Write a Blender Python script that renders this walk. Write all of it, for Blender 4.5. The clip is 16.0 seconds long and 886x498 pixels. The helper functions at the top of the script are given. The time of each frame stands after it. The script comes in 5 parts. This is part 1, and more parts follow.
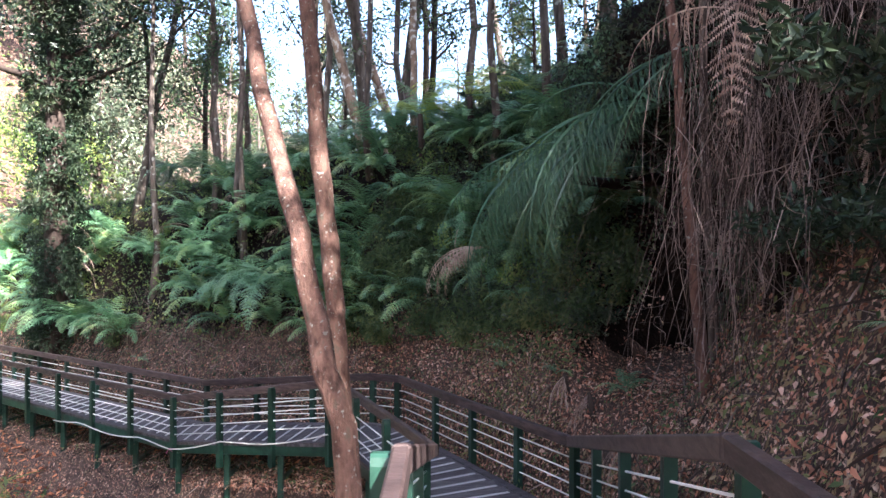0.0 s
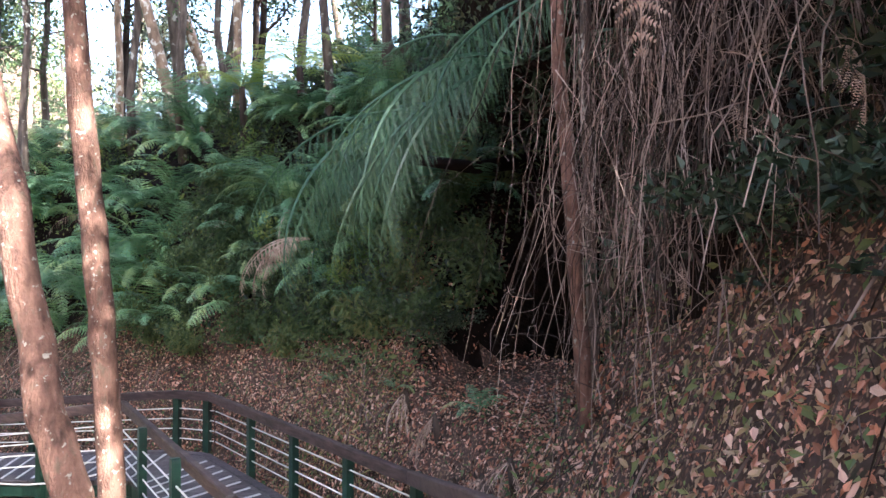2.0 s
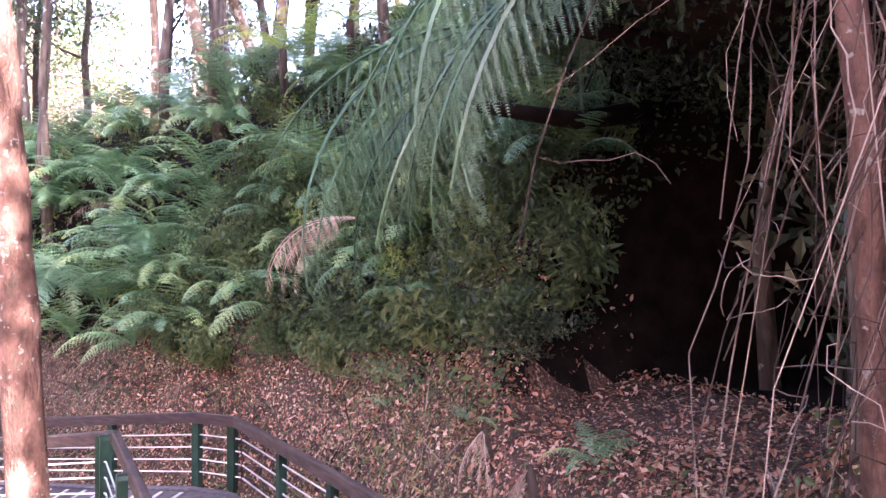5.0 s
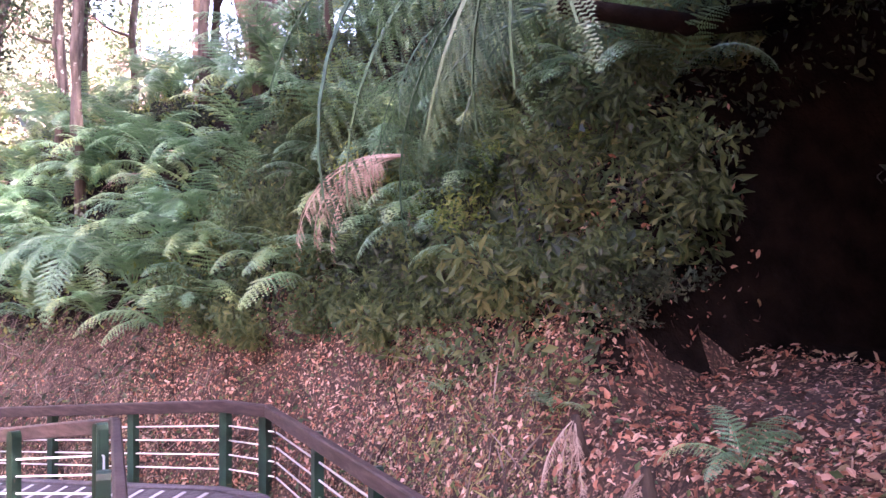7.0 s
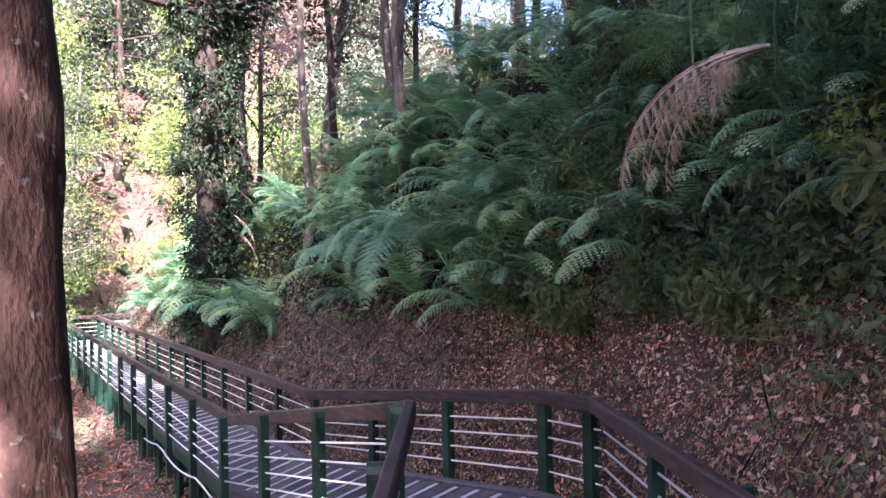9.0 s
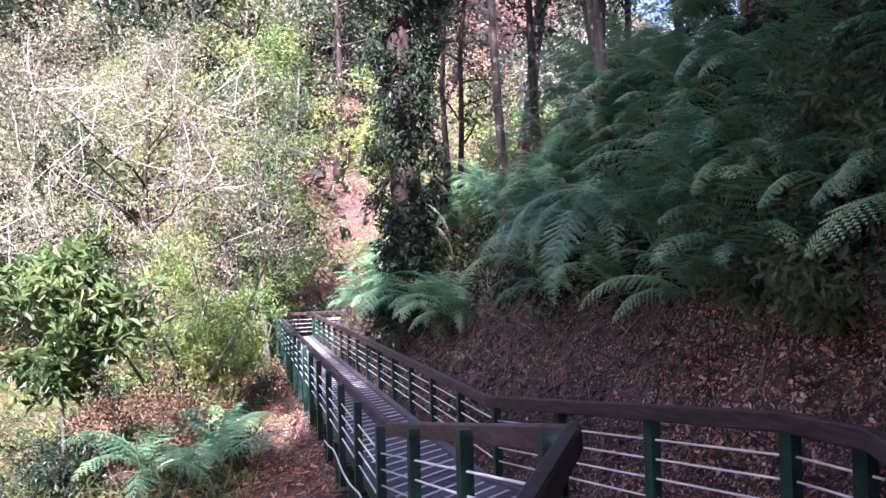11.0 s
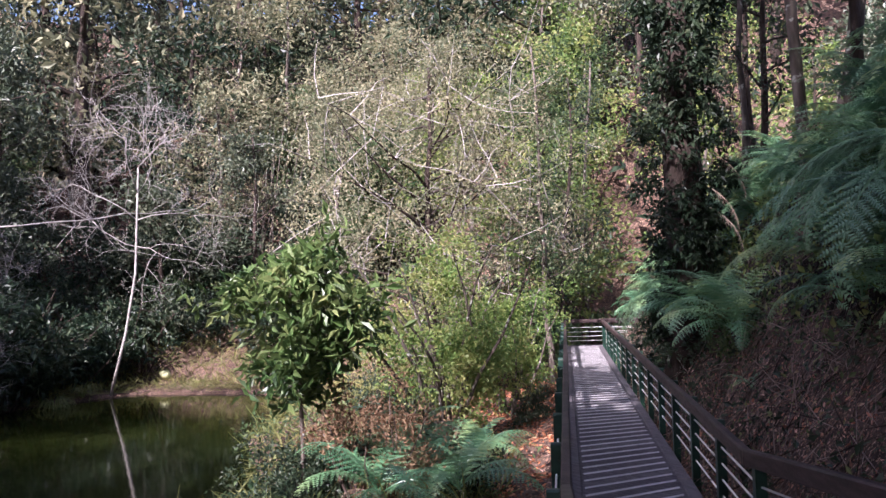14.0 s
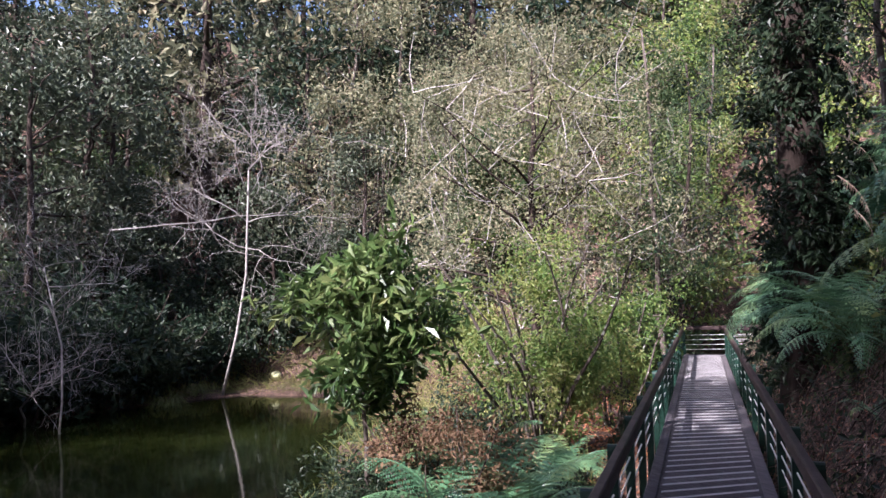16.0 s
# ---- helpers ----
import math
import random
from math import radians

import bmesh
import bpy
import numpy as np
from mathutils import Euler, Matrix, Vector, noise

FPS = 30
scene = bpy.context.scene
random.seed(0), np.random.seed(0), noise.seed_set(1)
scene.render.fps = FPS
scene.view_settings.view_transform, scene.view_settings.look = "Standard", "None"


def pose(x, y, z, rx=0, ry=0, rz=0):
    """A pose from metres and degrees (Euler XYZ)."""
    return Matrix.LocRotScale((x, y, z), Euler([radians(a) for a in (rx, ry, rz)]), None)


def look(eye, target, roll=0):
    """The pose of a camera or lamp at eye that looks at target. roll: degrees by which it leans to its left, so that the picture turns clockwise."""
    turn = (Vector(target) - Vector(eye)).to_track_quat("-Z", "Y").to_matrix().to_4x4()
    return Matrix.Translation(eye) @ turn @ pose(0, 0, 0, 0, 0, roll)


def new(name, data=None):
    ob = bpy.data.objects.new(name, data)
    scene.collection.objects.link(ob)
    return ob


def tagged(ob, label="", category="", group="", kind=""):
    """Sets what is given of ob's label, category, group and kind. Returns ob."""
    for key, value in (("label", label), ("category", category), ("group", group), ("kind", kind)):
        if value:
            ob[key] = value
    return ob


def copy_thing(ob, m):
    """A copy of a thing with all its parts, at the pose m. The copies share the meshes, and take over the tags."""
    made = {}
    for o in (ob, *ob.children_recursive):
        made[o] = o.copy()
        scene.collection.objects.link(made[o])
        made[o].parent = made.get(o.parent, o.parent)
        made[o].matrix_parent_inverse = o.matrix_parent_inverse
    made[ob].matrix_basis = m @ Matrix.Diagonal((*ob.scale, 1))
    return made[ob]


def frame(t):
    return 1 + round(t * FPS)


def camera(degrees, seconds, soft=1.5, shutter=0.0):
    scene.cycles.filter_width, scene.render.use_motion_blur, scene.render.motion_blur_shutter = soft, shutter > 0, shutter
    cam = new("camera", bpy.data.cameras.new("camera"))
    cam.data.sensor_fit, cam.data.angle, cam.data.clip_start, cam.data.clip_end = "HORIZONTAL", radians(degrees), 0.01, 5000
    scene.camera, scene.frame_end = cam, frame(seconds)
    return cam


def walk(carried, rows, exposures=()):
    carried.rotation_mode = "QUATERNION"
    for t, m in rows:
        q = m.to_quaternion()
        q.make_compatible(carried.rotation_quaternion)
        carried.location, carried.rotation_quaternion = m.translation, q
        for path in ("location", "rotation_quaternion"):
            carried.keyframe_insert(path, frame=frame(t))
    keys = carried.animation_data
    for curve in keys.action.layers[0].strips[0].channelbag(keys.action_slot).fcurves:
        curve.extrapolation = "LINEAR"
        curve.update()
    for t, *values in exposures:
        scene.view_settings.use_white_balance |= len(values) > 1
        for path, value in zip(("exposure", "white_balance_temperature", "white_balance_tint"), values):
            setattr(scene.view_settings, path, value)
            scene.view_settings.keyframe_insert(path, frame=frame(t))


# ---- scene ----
cam = camera(57.3, 16.0, soft=1.5)
METRES, EYE, TILT, LEAN, TURN = 14.0, 1.7, 0.0, 0.0, 0.0
ROWS = [
    (0.0, 0.0, 0.0, 0.0, 0.0, 0.0, -0.0),
    (0.5, 0.0042, 0.0338, -0.0026, -6.35, -0.06, -0.2),
    (1.0, 0.0117, 0.0704, -0.0036, -10.14, -0.07, -0.45),
    (1.5, 0.014, 0.1031, -0.0061, -11.05, -0.01, -0.44),
    (2.0, 0.0203, 0.1361, -0.0071, -11.15, 0.04, -0.43),
    (2.5, 0.0241, 0.1698, -0.0094, -11.2, 0.12, -0.39),
    (3.0, 0.0292, 0.2019, -0.0126, -11.29, 0.13, -0.23),
    (3.5, 0.0336, 0.2361, -0.0144, -11.12, 0.16, -0.29),
    (4.0, 0.0354, 0.2668, -0.0168, -10.29, 0.27, -0.26),
    (4.5, 0.0379, 0.295, -0.0189, -8.11, 0.34, -0.21),
    (7.0, 0.048, 0.4373, -0.053, -2.25, 0.43, 0.06),
    (7.5, 0.0451, 0.4637, -0.0596, 1.61, 0.4, 0.37),
    (8.0, 0.0426, 0.4902, -0.0653, 8.9, 0.5, 0.66),
    (8.5, 0.0368, 0.517, -0.0733, 15.89, 0.7, 1.01),
    (9.0, 0.0362, 0.5464, -0.0791, 20.99, 0.95, 1.28),
    (11.5, -0.0083, 0.704, -0.0965, 40.45, 1.65, 1.64),
    (12.0, -0.0174, 0.7353, -0.0978, 44.52, 1.86, 1.76),
    (12.5, -0.0278, 0.7686, -0.1008, 48.4, 2.03, 1.66),
    (13.0, -0.0405, 0.7992, -0.1024, 51.4, 2.19, 1.63),
    (13.5, -0.0518, 0.8305, -0.1036, 54.46, 2.33, 1.56),
    (14.0, -0.0639, 0.8539, -0.1043, 59.25, 2.57, 1.54),
    (14.5, -0.0761, 0.8864, -0.1035, 64.46, 2.74, 1.59),
    (15.0, -0.0868, 0.9104, -0.1036, 67.59, 2.89, 1.36),
    (15.5, -0.1006, 0.9344, -0.1055, 68.38, 2.95, 1.36),
    (16.0, -0.1158, 0.9559, -0.1064, 68.54, 2.99, 1.22),
]
EXPOSURES = [(0, 3.3, 5650, 14), (2, 4.0, 5900, 13), (4.5, 4.75, 6100, 36), (7, 4.95, 6250, 56), (8, 4.3, 5950, 44), (9, 3.25, 5500, 33), (11.5, 2.4, 5250, 38), (12.5, 1.85, 5450, 38), (14, 1.65, 5500, 30), (16, 1.5, 5450, 26)]
walk(cam, [(t, pose(0, 0, EYE, TILT, LEAN, TURN) @ pose(METRES * x, METRES * y, METRES * z, 90 + pitch, roll, yaw)) for t, x, y, z, yaw, pitch, roll in ROWS], EXPOSURES)

# ---- light ----
SUN_BEARING, SUN_HEIGHT = 208.0, 42.0     # degrees left of +y, degrees up
world = bpy.data.worlds.new("world")
scene.world = world
world.use_nodes = True
wt = world.node_tree
sky = wt.nodes.new("ShaderNodeTexSky")
sky.sky_type = "NISHITA"
sky.sun_disc = False
sky.sun_elevation, sky.sun_rotation = radians(SUN_HEIGHT), radians(360 - SUN_BEARING)
sky.air_density, sky.dust_density = 1.0, 5.0
wt.links.new(sky.outputs[0], wt.nodes["Background"].inputs[0])
wt.nodes["Background"].inputs[1].default_value = 0.1
sun_data = bpy.data.lights.new("sun", "SUN")
sun_data.energy, sun_data.angle, sun_data.color = 5.0, radians(0.6), (1.0, 0.9, 0.74)
sun = new("sun", sun_data)
sun_way = Vector((-math.sin(radians(SUN_BEARING)) * math.cos(radians(SUN_HEIGHT)), math.cos(radians(SUN_BEARING)) * math.cos(radians(SUN_HEIGHT)), math.sin(radians(SUN_HEIGHT))))
sun.matrix_world = look(sun_way * 60, (0, 0, 0))

# ---- materials ----


def material(name, colours, scale=3.0, rough=0.8, bump=0.3, detail=6.0, through_light=0.0, per="", spots=None, metal=0.0, stretch=(1, 1, 1), spec=0.3, vary=0.26):
    """A node material: noise over a ramp of colours, bump, and by choice a random shift per object or per piece,
    spots of another colour, and light let through (leaves)."""
    m = bpy.data.materials.new(name)
    m.use_nodes = True
    nt = m.node_tree
    n, link = nt.nodes, nt.links.new
    bsdf = n["Principled BSDF"]
    co = n.new("ShaderNodeTexCoord")
    mp = n.new("ShaderNodeMapping")
    mp.inputs["Scale"].default_value = stretch
    link(co.outputs["Object"], mp.inputs[0])
    noi = n.new("ShaderNodeTexNoise")
    noi.inputs["Scale"].default_value, noi.inputs["Detail"].default_value = scale, detail
    link(mp.outputs[0], noi.inputs["Vector"])
    ramp = n.new("ShaderNodeValToRGB")
    els = ramp.color_ramp.elements
    while len(els) < len(colours):
        els.new(0.5)
    for i, c in enumerate(colours):
        els[i].position = 0.28 + 0.44 * i / max(1, len(colours) - 1)
        els[i].color = (*c, 1)
    fac = noi.outputs["Fac"]
    if per:
        if per == "island":
            rnd = n.new("ShaderNodeNewGeometry").outputs["Random Per Island"]
        else:
            rnd = n.new("ShaderNodeObjectInfo").outputs["Random"]
        mix = n.new("ShaderNodeMath")
        mix.operation = "MULTIPLY_ADD"
        sub = n.new("ShaderNodeMath")
        sub.operation = "SUBTRACT"
        sub.inputs[1].default_value = 0.5
        link(rnd, sub.inputs[0])
        link(sub.outputs[0], mix.inputs[0])
        if per == "island":
            obr = n.new("ShaderNodeObjectInfo").outputs["Random"]
            both = n.new("ShaderNodeMath")
            both.operation = "MULTIPLY_ADD"
            both.inputs[1].default_value = 0.45
            link(obr, both.inputs[0])
            link(sub.outputs[0], both.inputs[2])
            low = n.new("ShaderNodeMath")
            low.operation = "SUBTRACT"
            low.inputs[1].default_value = 0.22
            link(both.outputs[0], low.inputs[0])
            link(low.outputs[0], mix.inputs[0])
        mix.inputs[1].default_value = vary if per == "island" else 0.3
        link(fac, mix.inputs[2])
        fac = mix.outputs[0]
    link(fac, ramp.inputs[0])
    colour = ramp.outputs[0]
    if spots:
        vor = n.new("ShaderNodeTexNoise")
        vor.inputs["Scale"].default_value, vor.inputs["Detail"].default_value = spots[1], 3
        link(co.outputs["Object"], vor.inputs["Vector"])
        th = n.new("ShaderNodeMapRange")
        th.inputs["From Min"].default_value, th.inputs["From Max"].default_value = spots[2], spots[2] + 0.05
        link(vor.outputs["Fac"], th.inputs["Value"])
        mx = n.new("ShaderNodeMix")
        mx.data_type = "RGBA"
        link(th.outputs[0], mx.inputs["Factor"])
        link(colour, mx.inputs["A"])
        mx.inputs["B"].default_value = (*spots[0], 1)
        colour = mx.outputs["Result"]
    link(colour, bsdf.inputs["Base Color"])
    bsdf.inputs["Roughness"].default_value = rough
    bsdf.inputs["Metallic"].default_value = metal
    bsdf.inputs["Specular IOR Level"].default_value = spec
    if bump:
        b = n.new("ShaderNodeBump")
        b.inputs["Strength"].default_value, b.inputs["Distance"].default_value = bump, 0.02
        fine = n.new("ShaderNodeTexNoise")
        fine.inputs["Scale"].default_value, fine.inputs["Detail"].default_value = scale * 5, 5
        link(mp.outputs[0], fine.inputs["Vector"])
        link(fine.outputs["Fac"], b.inputs["Height"])
        link(b.outputs[0], bsdf.inputs["Normal"])
    if through_light:
        tr = n.new("ShaderNodeBsdfTranslucent")
        link(colour, tr.inputs["Color"])
        ms = n.new("ShaderNodeMixShader")
        ms.inputs[0].default_value = through_light
        link(bsdf.outputs[0], ms.inputs[1])
        link(tr.outputs[0], ms.inputs[2])
        link(ms.outputs[0], n["Material Output"].inputs["Surface"])
    return m


M_SOIL = material("soil", [(0.012, 0.008, 0.006), (0.035, 0.022, 0.017), (0.065, 0.04, 0.032), (0.03, 0.027, 0.016)], 3.0, 0.95, 1.0)


def add_debris(m, scale, colours):
    """Small flakes of many browns over a ground material, each with its own shade and edge."""
    nt = m.node_tree
    n, link = nt.nodes, nt.links.new
    co = n.new("ShaderNodeTexCoord")
    warp = n.new("ShaderNodeTexNoise")
    warp.inputs["Scale"].default_value = scale * 0.4
    link(co.outputs["Object"], warp.inputs["Vector"])
    add = n.new("ShaderNodeVectorMath")
    add.operation = "MULTIPLY_ADD"
    add.inputs[1].default_value = (0.12, 0.12, 0.12)
    link(warp.outputs["Color"], add.inputs[0])
    link(co.outputs["Object"], add.inputs[2])
    vor = n.new("ShaderNodeTexVoronoi")
    vor.inputs["Scale"].default_value = scale
    link(add.outputs[0], vor.inputs["Vector"])
    sep = n.new("ShaderNodeSeparateColor")
    link(vor.outputs["Color"], sep.inputs[0])
    ramp = n.new("ShaderNodeValToRGB")
    els = ramp.color_ramp.elements
    while len(els) < len(colours):
        els.new(0.5)
    for i, c in enumerate(colours):
        els[i].position = i / (len(colours) - 1)
        els[i].color = (*c, 1)
    link(sep.outputs[0], ramp.inputs[0])
    edge = n.new("ShaderNodeMapRange")
    edge.inputs["From Min"].default_value, edge.inputs["From Max"].default_value = 0.55, 0.35
    link(vor.outputs["Distance"], edge.inputs["Value"])
    mx = n.new("ShaderNodeMix")
    mx.data_type = "RGBA"
    base = n["Principled BSDF"].inputs["Base Color"]
    link(base.links[0].from_socket, mx.inputs["A"])
    link(ramp.outputs[0], mx.inputs["B"])
    link(edge.outputs[0], mx.inputs["Factor"])
    link(mx.outputs["Result"], base)


add_debris(M_SOIL, 34.0, [(0.02, 0.013, 0.011), (0.13, 0.072, 0.052), (0.05, 0.031, 0.024), (0.32, 0.17, 0.12), (0.13, 0.10, 0.055), (0.45, 0.30, 0.23)])
M_LITTER = material("leaf_litter", [(0.06, 0.033, 0.025), (0.28, 0.12, 0.075), (0.48, 0.22, 0.14), (0.66, 0.44, 0.35), (0.28, 0.21, 0.12)], 0.7, 0.7, 0, per="island", through_light=0.15, vary=0.55)
M_FERN = material("fern_green", [(0.06, 0.15, 0.08), (0.115, 0.25, 0.125), (0.18, 0.33, 0.15), (0.31, 0.40, 0.14)], 1.2, 0.32, 0, per="object", through_light=0.32, spec=0.8)
# fern green lightened to carry the skylight on the hanging fronds
M_FERN_SKYLIT = material("fern_skylit", [(0.12, 0.24, 0.14), (0.20, 0.34, 0.19), (0.30, 0.42, 0.24)], 1.2, 0.36, 0, per="object", through_light=0.3, spec=0.5)
M_FERN_DEEP = material("fern_deep", [(0.035, 0.085, 0.05), (0.065, 0.14, 0.075), (0.11, 0.20, 0.10)], 1.2, 0.38, 0, per="object", through_light=0.28, spec=0.5)
# sunlight on the ridge ferns, put into a yellow-green frond colour
M_FERN_SUNLIT = material("fern_sunlit", [(0.22, 0.30, 0.06), (0.34, 0.42, 0.09), (0.48, 0.50, 0.14)], 1.2, 0.4, 0, per="object", through_light=0.45)
M_LITTER_RUST = material("rust_litter", [(0.10, 0.04, 0.022), (0.36, 0.13, 0.06), (0.52, 0.22, 0.11), (0.60, 0.36, 0.22)], 0.7, 0.75, 0, per="island", through_light=0.15, vary=0.5)
M_FERN_DEAD = material("fern_dead", [(0.17, 0.11, 0.085), (0.36, 0.26, 0.21), (0.52, 0.41, 0.34)], 9, 0.8, 0, per="object", through_light=0.15)
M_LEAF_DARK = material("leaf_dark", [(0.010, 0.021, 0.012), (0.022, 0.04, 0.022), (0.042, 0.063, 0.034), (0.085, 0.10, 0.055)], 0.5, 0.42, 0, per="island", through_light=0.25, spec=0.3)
M_LEAF_MID = material("leaf_mid", [(0.035, 0.07, 0.035), (0.07, 0.115, 0.05), (0.115, 0.16, 0.065), (0.19, 0.20, 0.08)], 0.6, 0.45, 0, per="island", through_light=0.4, spec=0.3)
M_LEAF_FAR = material("leaf_far", [(0.028, 0.042, 0.026), (0.055, 0.075, 0.045), (0.10, 0.12, 0.075), (0.16, 0.17, 0.11)], 0.5, 0.42, 0, per="island", through_light=0.2, spec=0.4)
M_LEAF_GLOSSY = material("leaf_glossy", [(0.05, 0.10, 0.035), (0.10, 0.17, 0.05), (0.17, 0.23, 0.08), (0.26, 0.28, 0.11)], 0.6, 0.3, 0, per="island", through_light=0.35, spec=0.5)
M_LEAF_LIGHT = material("leaf_light", [(0.08, 0.15, 0.04), (0.15, 0.23, 0.06), (0.25, 0.30, 0.09), (0.34, 0.33, 0.12)], 0.6, 0.45, 0, per="island", through_light=0.45)
M_LEAF_GREY = material("leaf_grey", [(0.09, 0.11, 0.06), (0.18, 0.19, 0.11), (0.28, 0.27, 0.16), (0.38, 0.33, 0.21)], 0.6, 0.55, 0, per="island", through_light=0.35)
M_LEAF_BROWN = material("leaf_brown", [(0.10, 0.06, 0.035), (0.20, 0.12, 0.07), (0.30, 0.20, 0.12), (0.14, 0.14, 0.06)], 0.8, 0.8, 0, per="island", through_light=0.25)
M_GRASS = material("grass", [(0.10, 0.13, 0.04), (0.22, 0.23, 0.08), (0.34, 0.31, 0.12)], 0.8, 0.6, 0, per="island", through_light=0.4)
M_BARK_RED = material("bark_red", [(0.045, 0.025, 0.02), (0.10, 0.055, 0.043), (0.16, 0.09, 0.07), (0.10, 0.08, 0.06)], 8, 0.9, 1.0, stretch=(1.6, 1.6, 0.7), spots=((0.24, 0.235, 0.21), 22, 0.625))
M_BARK_GREY = material("bark_grey", [(0.045, 0.036, 0.03), (0.10, 0.08, 0.068), (0.18, 0.15, 0.125)], 5, 0.9, 0.8, stretch=(2.5, 2.5, 0.6), spots=((0.42, 0.42, 0.37), 6, 0.62))
M_BARK_PALE = material("bark_pale", [(0.11, 0.075, 0.05), (0.24, 0.17, 0.12), (0.38, 0.29, 0.21)], 5, 0.85, 0.7, stretch=(2.0, 2.0, 0.7), spots=((0.6, 0.58, 0.52), 7, 0.56))
M_BARK_DARK = material("bark_dark", [(0.018, 0.013, 0.011), (0.04, 0.028, 0.023), (0.075, 0.054, 0.044)], 4, 0.95, 0.9, stretch=(2, 2, 0.4))
# near-black that paints shade into the bank, the hollow and some trunks
M_SHADE_BLACK = material("shade_black", [(0.004, 0.003, 0.0025), (0.010, 0.007, 0.006), (0.018, 0.012, 0.009)], 4, 0.95, 1.0, spec=0.1)
M_WOOD_PALE = material("dead_wood", [(0.20, 0.18, 0.165), (0.32, 0.29, 0.275), (0.46, 0.43, 0.41)], 5, 0.85, 0.4)
M_VINE = material("vine", [(0.022, 0.015, 0.013), (0.075, 0.053, 0.045), (0.30, 0.235, 0.205)], 2.0, 0.9, 0, per="island", vary=0.55)
M_RAIL = material("rail_wood", [(0.028, 0.018, 0.018), (0.055, 0.036, 0.035), (0.095, 0.066, 0.06)], 5, 0.55, 0.25, per="object", stretch=(1, 1, 6))
M_POST = material("green_paint", [(0.007, 0.021, 0.015), (0.011, 0.034, 0.024), (0.018, 0.052, 0.037)], 6, 0.4, 0.15, per="object", spots=((0.05, 0.04, 0.03), 14, 0.68))
M_PLANK = material("weathered_plank", [(0.045, 0.038, 0.043), (0.08, 0.07, 0.077), (0.125, 0.11, 0.118)], 4, 0.7, 0.4, per="object", stretch=(1, 6, 1))
M_STRIP = material("pale_strip", [(0.42, 0.40, 0.41), (0.56, 0.54, 0.55)], 6, 0.7, 0.1, per="object")
M_WIRE = material("white_cable", [(0.62, 0.61, 0.58), (0.78, 0.77, 0.74)], 3, 0.4, 0)
M_ROPE = material("white_rope", [(0.6, 0.58, 0.55), (0.75, 0.73, 0.7)], 20, 0.8, 0.3)
M_PINK = material("pink_ribbon", [(0.6, 0.12, 0.32), (0.7, 0.2, 0.4)], 5, 0.6, 0)
M_BALL = material("yellow_float", [(0.6, 0.62, 0.3), (0.7, 0.7, 0.4)], 4, 0.5, 0)


def water_material():
    m = bpy.data.materials.new("pond_water")
    m.use_nodes = True
    nt = m.node_tree
    b = nt.nodes["Principled BSDF"]
    noi = nt.nodes.new("ShaderNodeTexNoise")
    noi.inputs["Scale"].default_value = 0.35
    co = nt.nodes.new("ShaderNodeTexCoord")
    nt.links.new(co.outputs["Object"], noi.inputs["Vector"])
    ramp = nt.nodes.new("ShaderNodeValToRGB")
    ramp.color_ramp.elements[0].color = (0.004, 0.006, 0.0015, 1)
    ramp.color_ramp.elements[1].color = (0.016, 0.021, 0.004, 1)
    nt.links.new(noi.outputs["Fac"], ramp.inputs[0])
    nt.links.new(ramp.outputs[0], b.inputs["Base Color"])
    b.inputs["Roughness"].default_value = 0.06
    b.inputs["IOR"].default_value = 1.33
    fine = nt.nodes.new("ShaderNodeTexNoise")
    fine.inputs["Scale"].default_value = 1.6
    nt.links.new(co.outputs["Object"], fine.inputs["Vector"])
    bump = nt.nodes.new("ShaderNodeBump")
    bump.inputs["Strength"].default_value, bump.inputs["Distance"].default_value = 0.12, 0.03
    nt.links.new(fine.outputs["Fac"], bump.inputs["Height"])
    nt.links.new(bump.outputs[0], b.inputs["Normal"])
    return m


M_WATER = water_material()

# ---- mesh helpers ----
RNG = np.random.default_rng(7)


def mesh_from(name, verts, faces, mat, smooth=False):
    me = bpy.data.meshes.new(name)
    me.from_pydata(verts if isinstance(verts, list) else verts.tolist(), [], faces if isinstance(faces, list) else faces.tolist())
    me.materials.append(mat)
    if smooth:
        me.polygons.foreach_set("use_smooth", [True] * len(me.polygons))
    me.update()
    return me


def piece(name, me, parent=None, m=None, label=""):
    """Links a mesh as one object, under a thing or a part."""
    ob = new(name, me)
    if parent is not None:
        ob.parent = parent
    if m is not None:
        ob.matrix_basis = m
    if label:
        ob["label"] = label
    return ob


def box_between(a, b, w, h, up=(0, 0, 1), bevel=0.0):
    """Verts and faces of a beam from a to b, w wide and h high, its top edges chamfered."""
    a, b = Vector(a), Vector(b)
    d = (b - a).normalized()
    s = d.cross(Vector(up)).normalized()
    u = s.cross(d)
    c = min(bevel, w / 3, h / 3)
    if c:
        ring = [(-w / 2 + c, -h / 2), (w / 2 - c, -h / 2), (w / 2, -h / 2 + c), (w / 2, h / 2 - c), (w / 2 - c, h / 2), (-w / 2 + c, h / 2), (-w / 2, h / 2 - c), (-w / 2, -h / 2 + c)]
    else:
        ring = [(-w / 2, -h / 2), (w / 2, -h / 2), (w / 2, h / 2), (-w / 2, h / 2)]
    k = len(ring)
    v = [tuple(p + s * x + u * y) for p in (a, b) for x, y in ring]
    f = [[i, (i + 1) % k, k + (i + 1) % k, k + i] for i in range(k)] + [list(range(k))[::-1], list(range(k, 2 * k))]
    return v, f


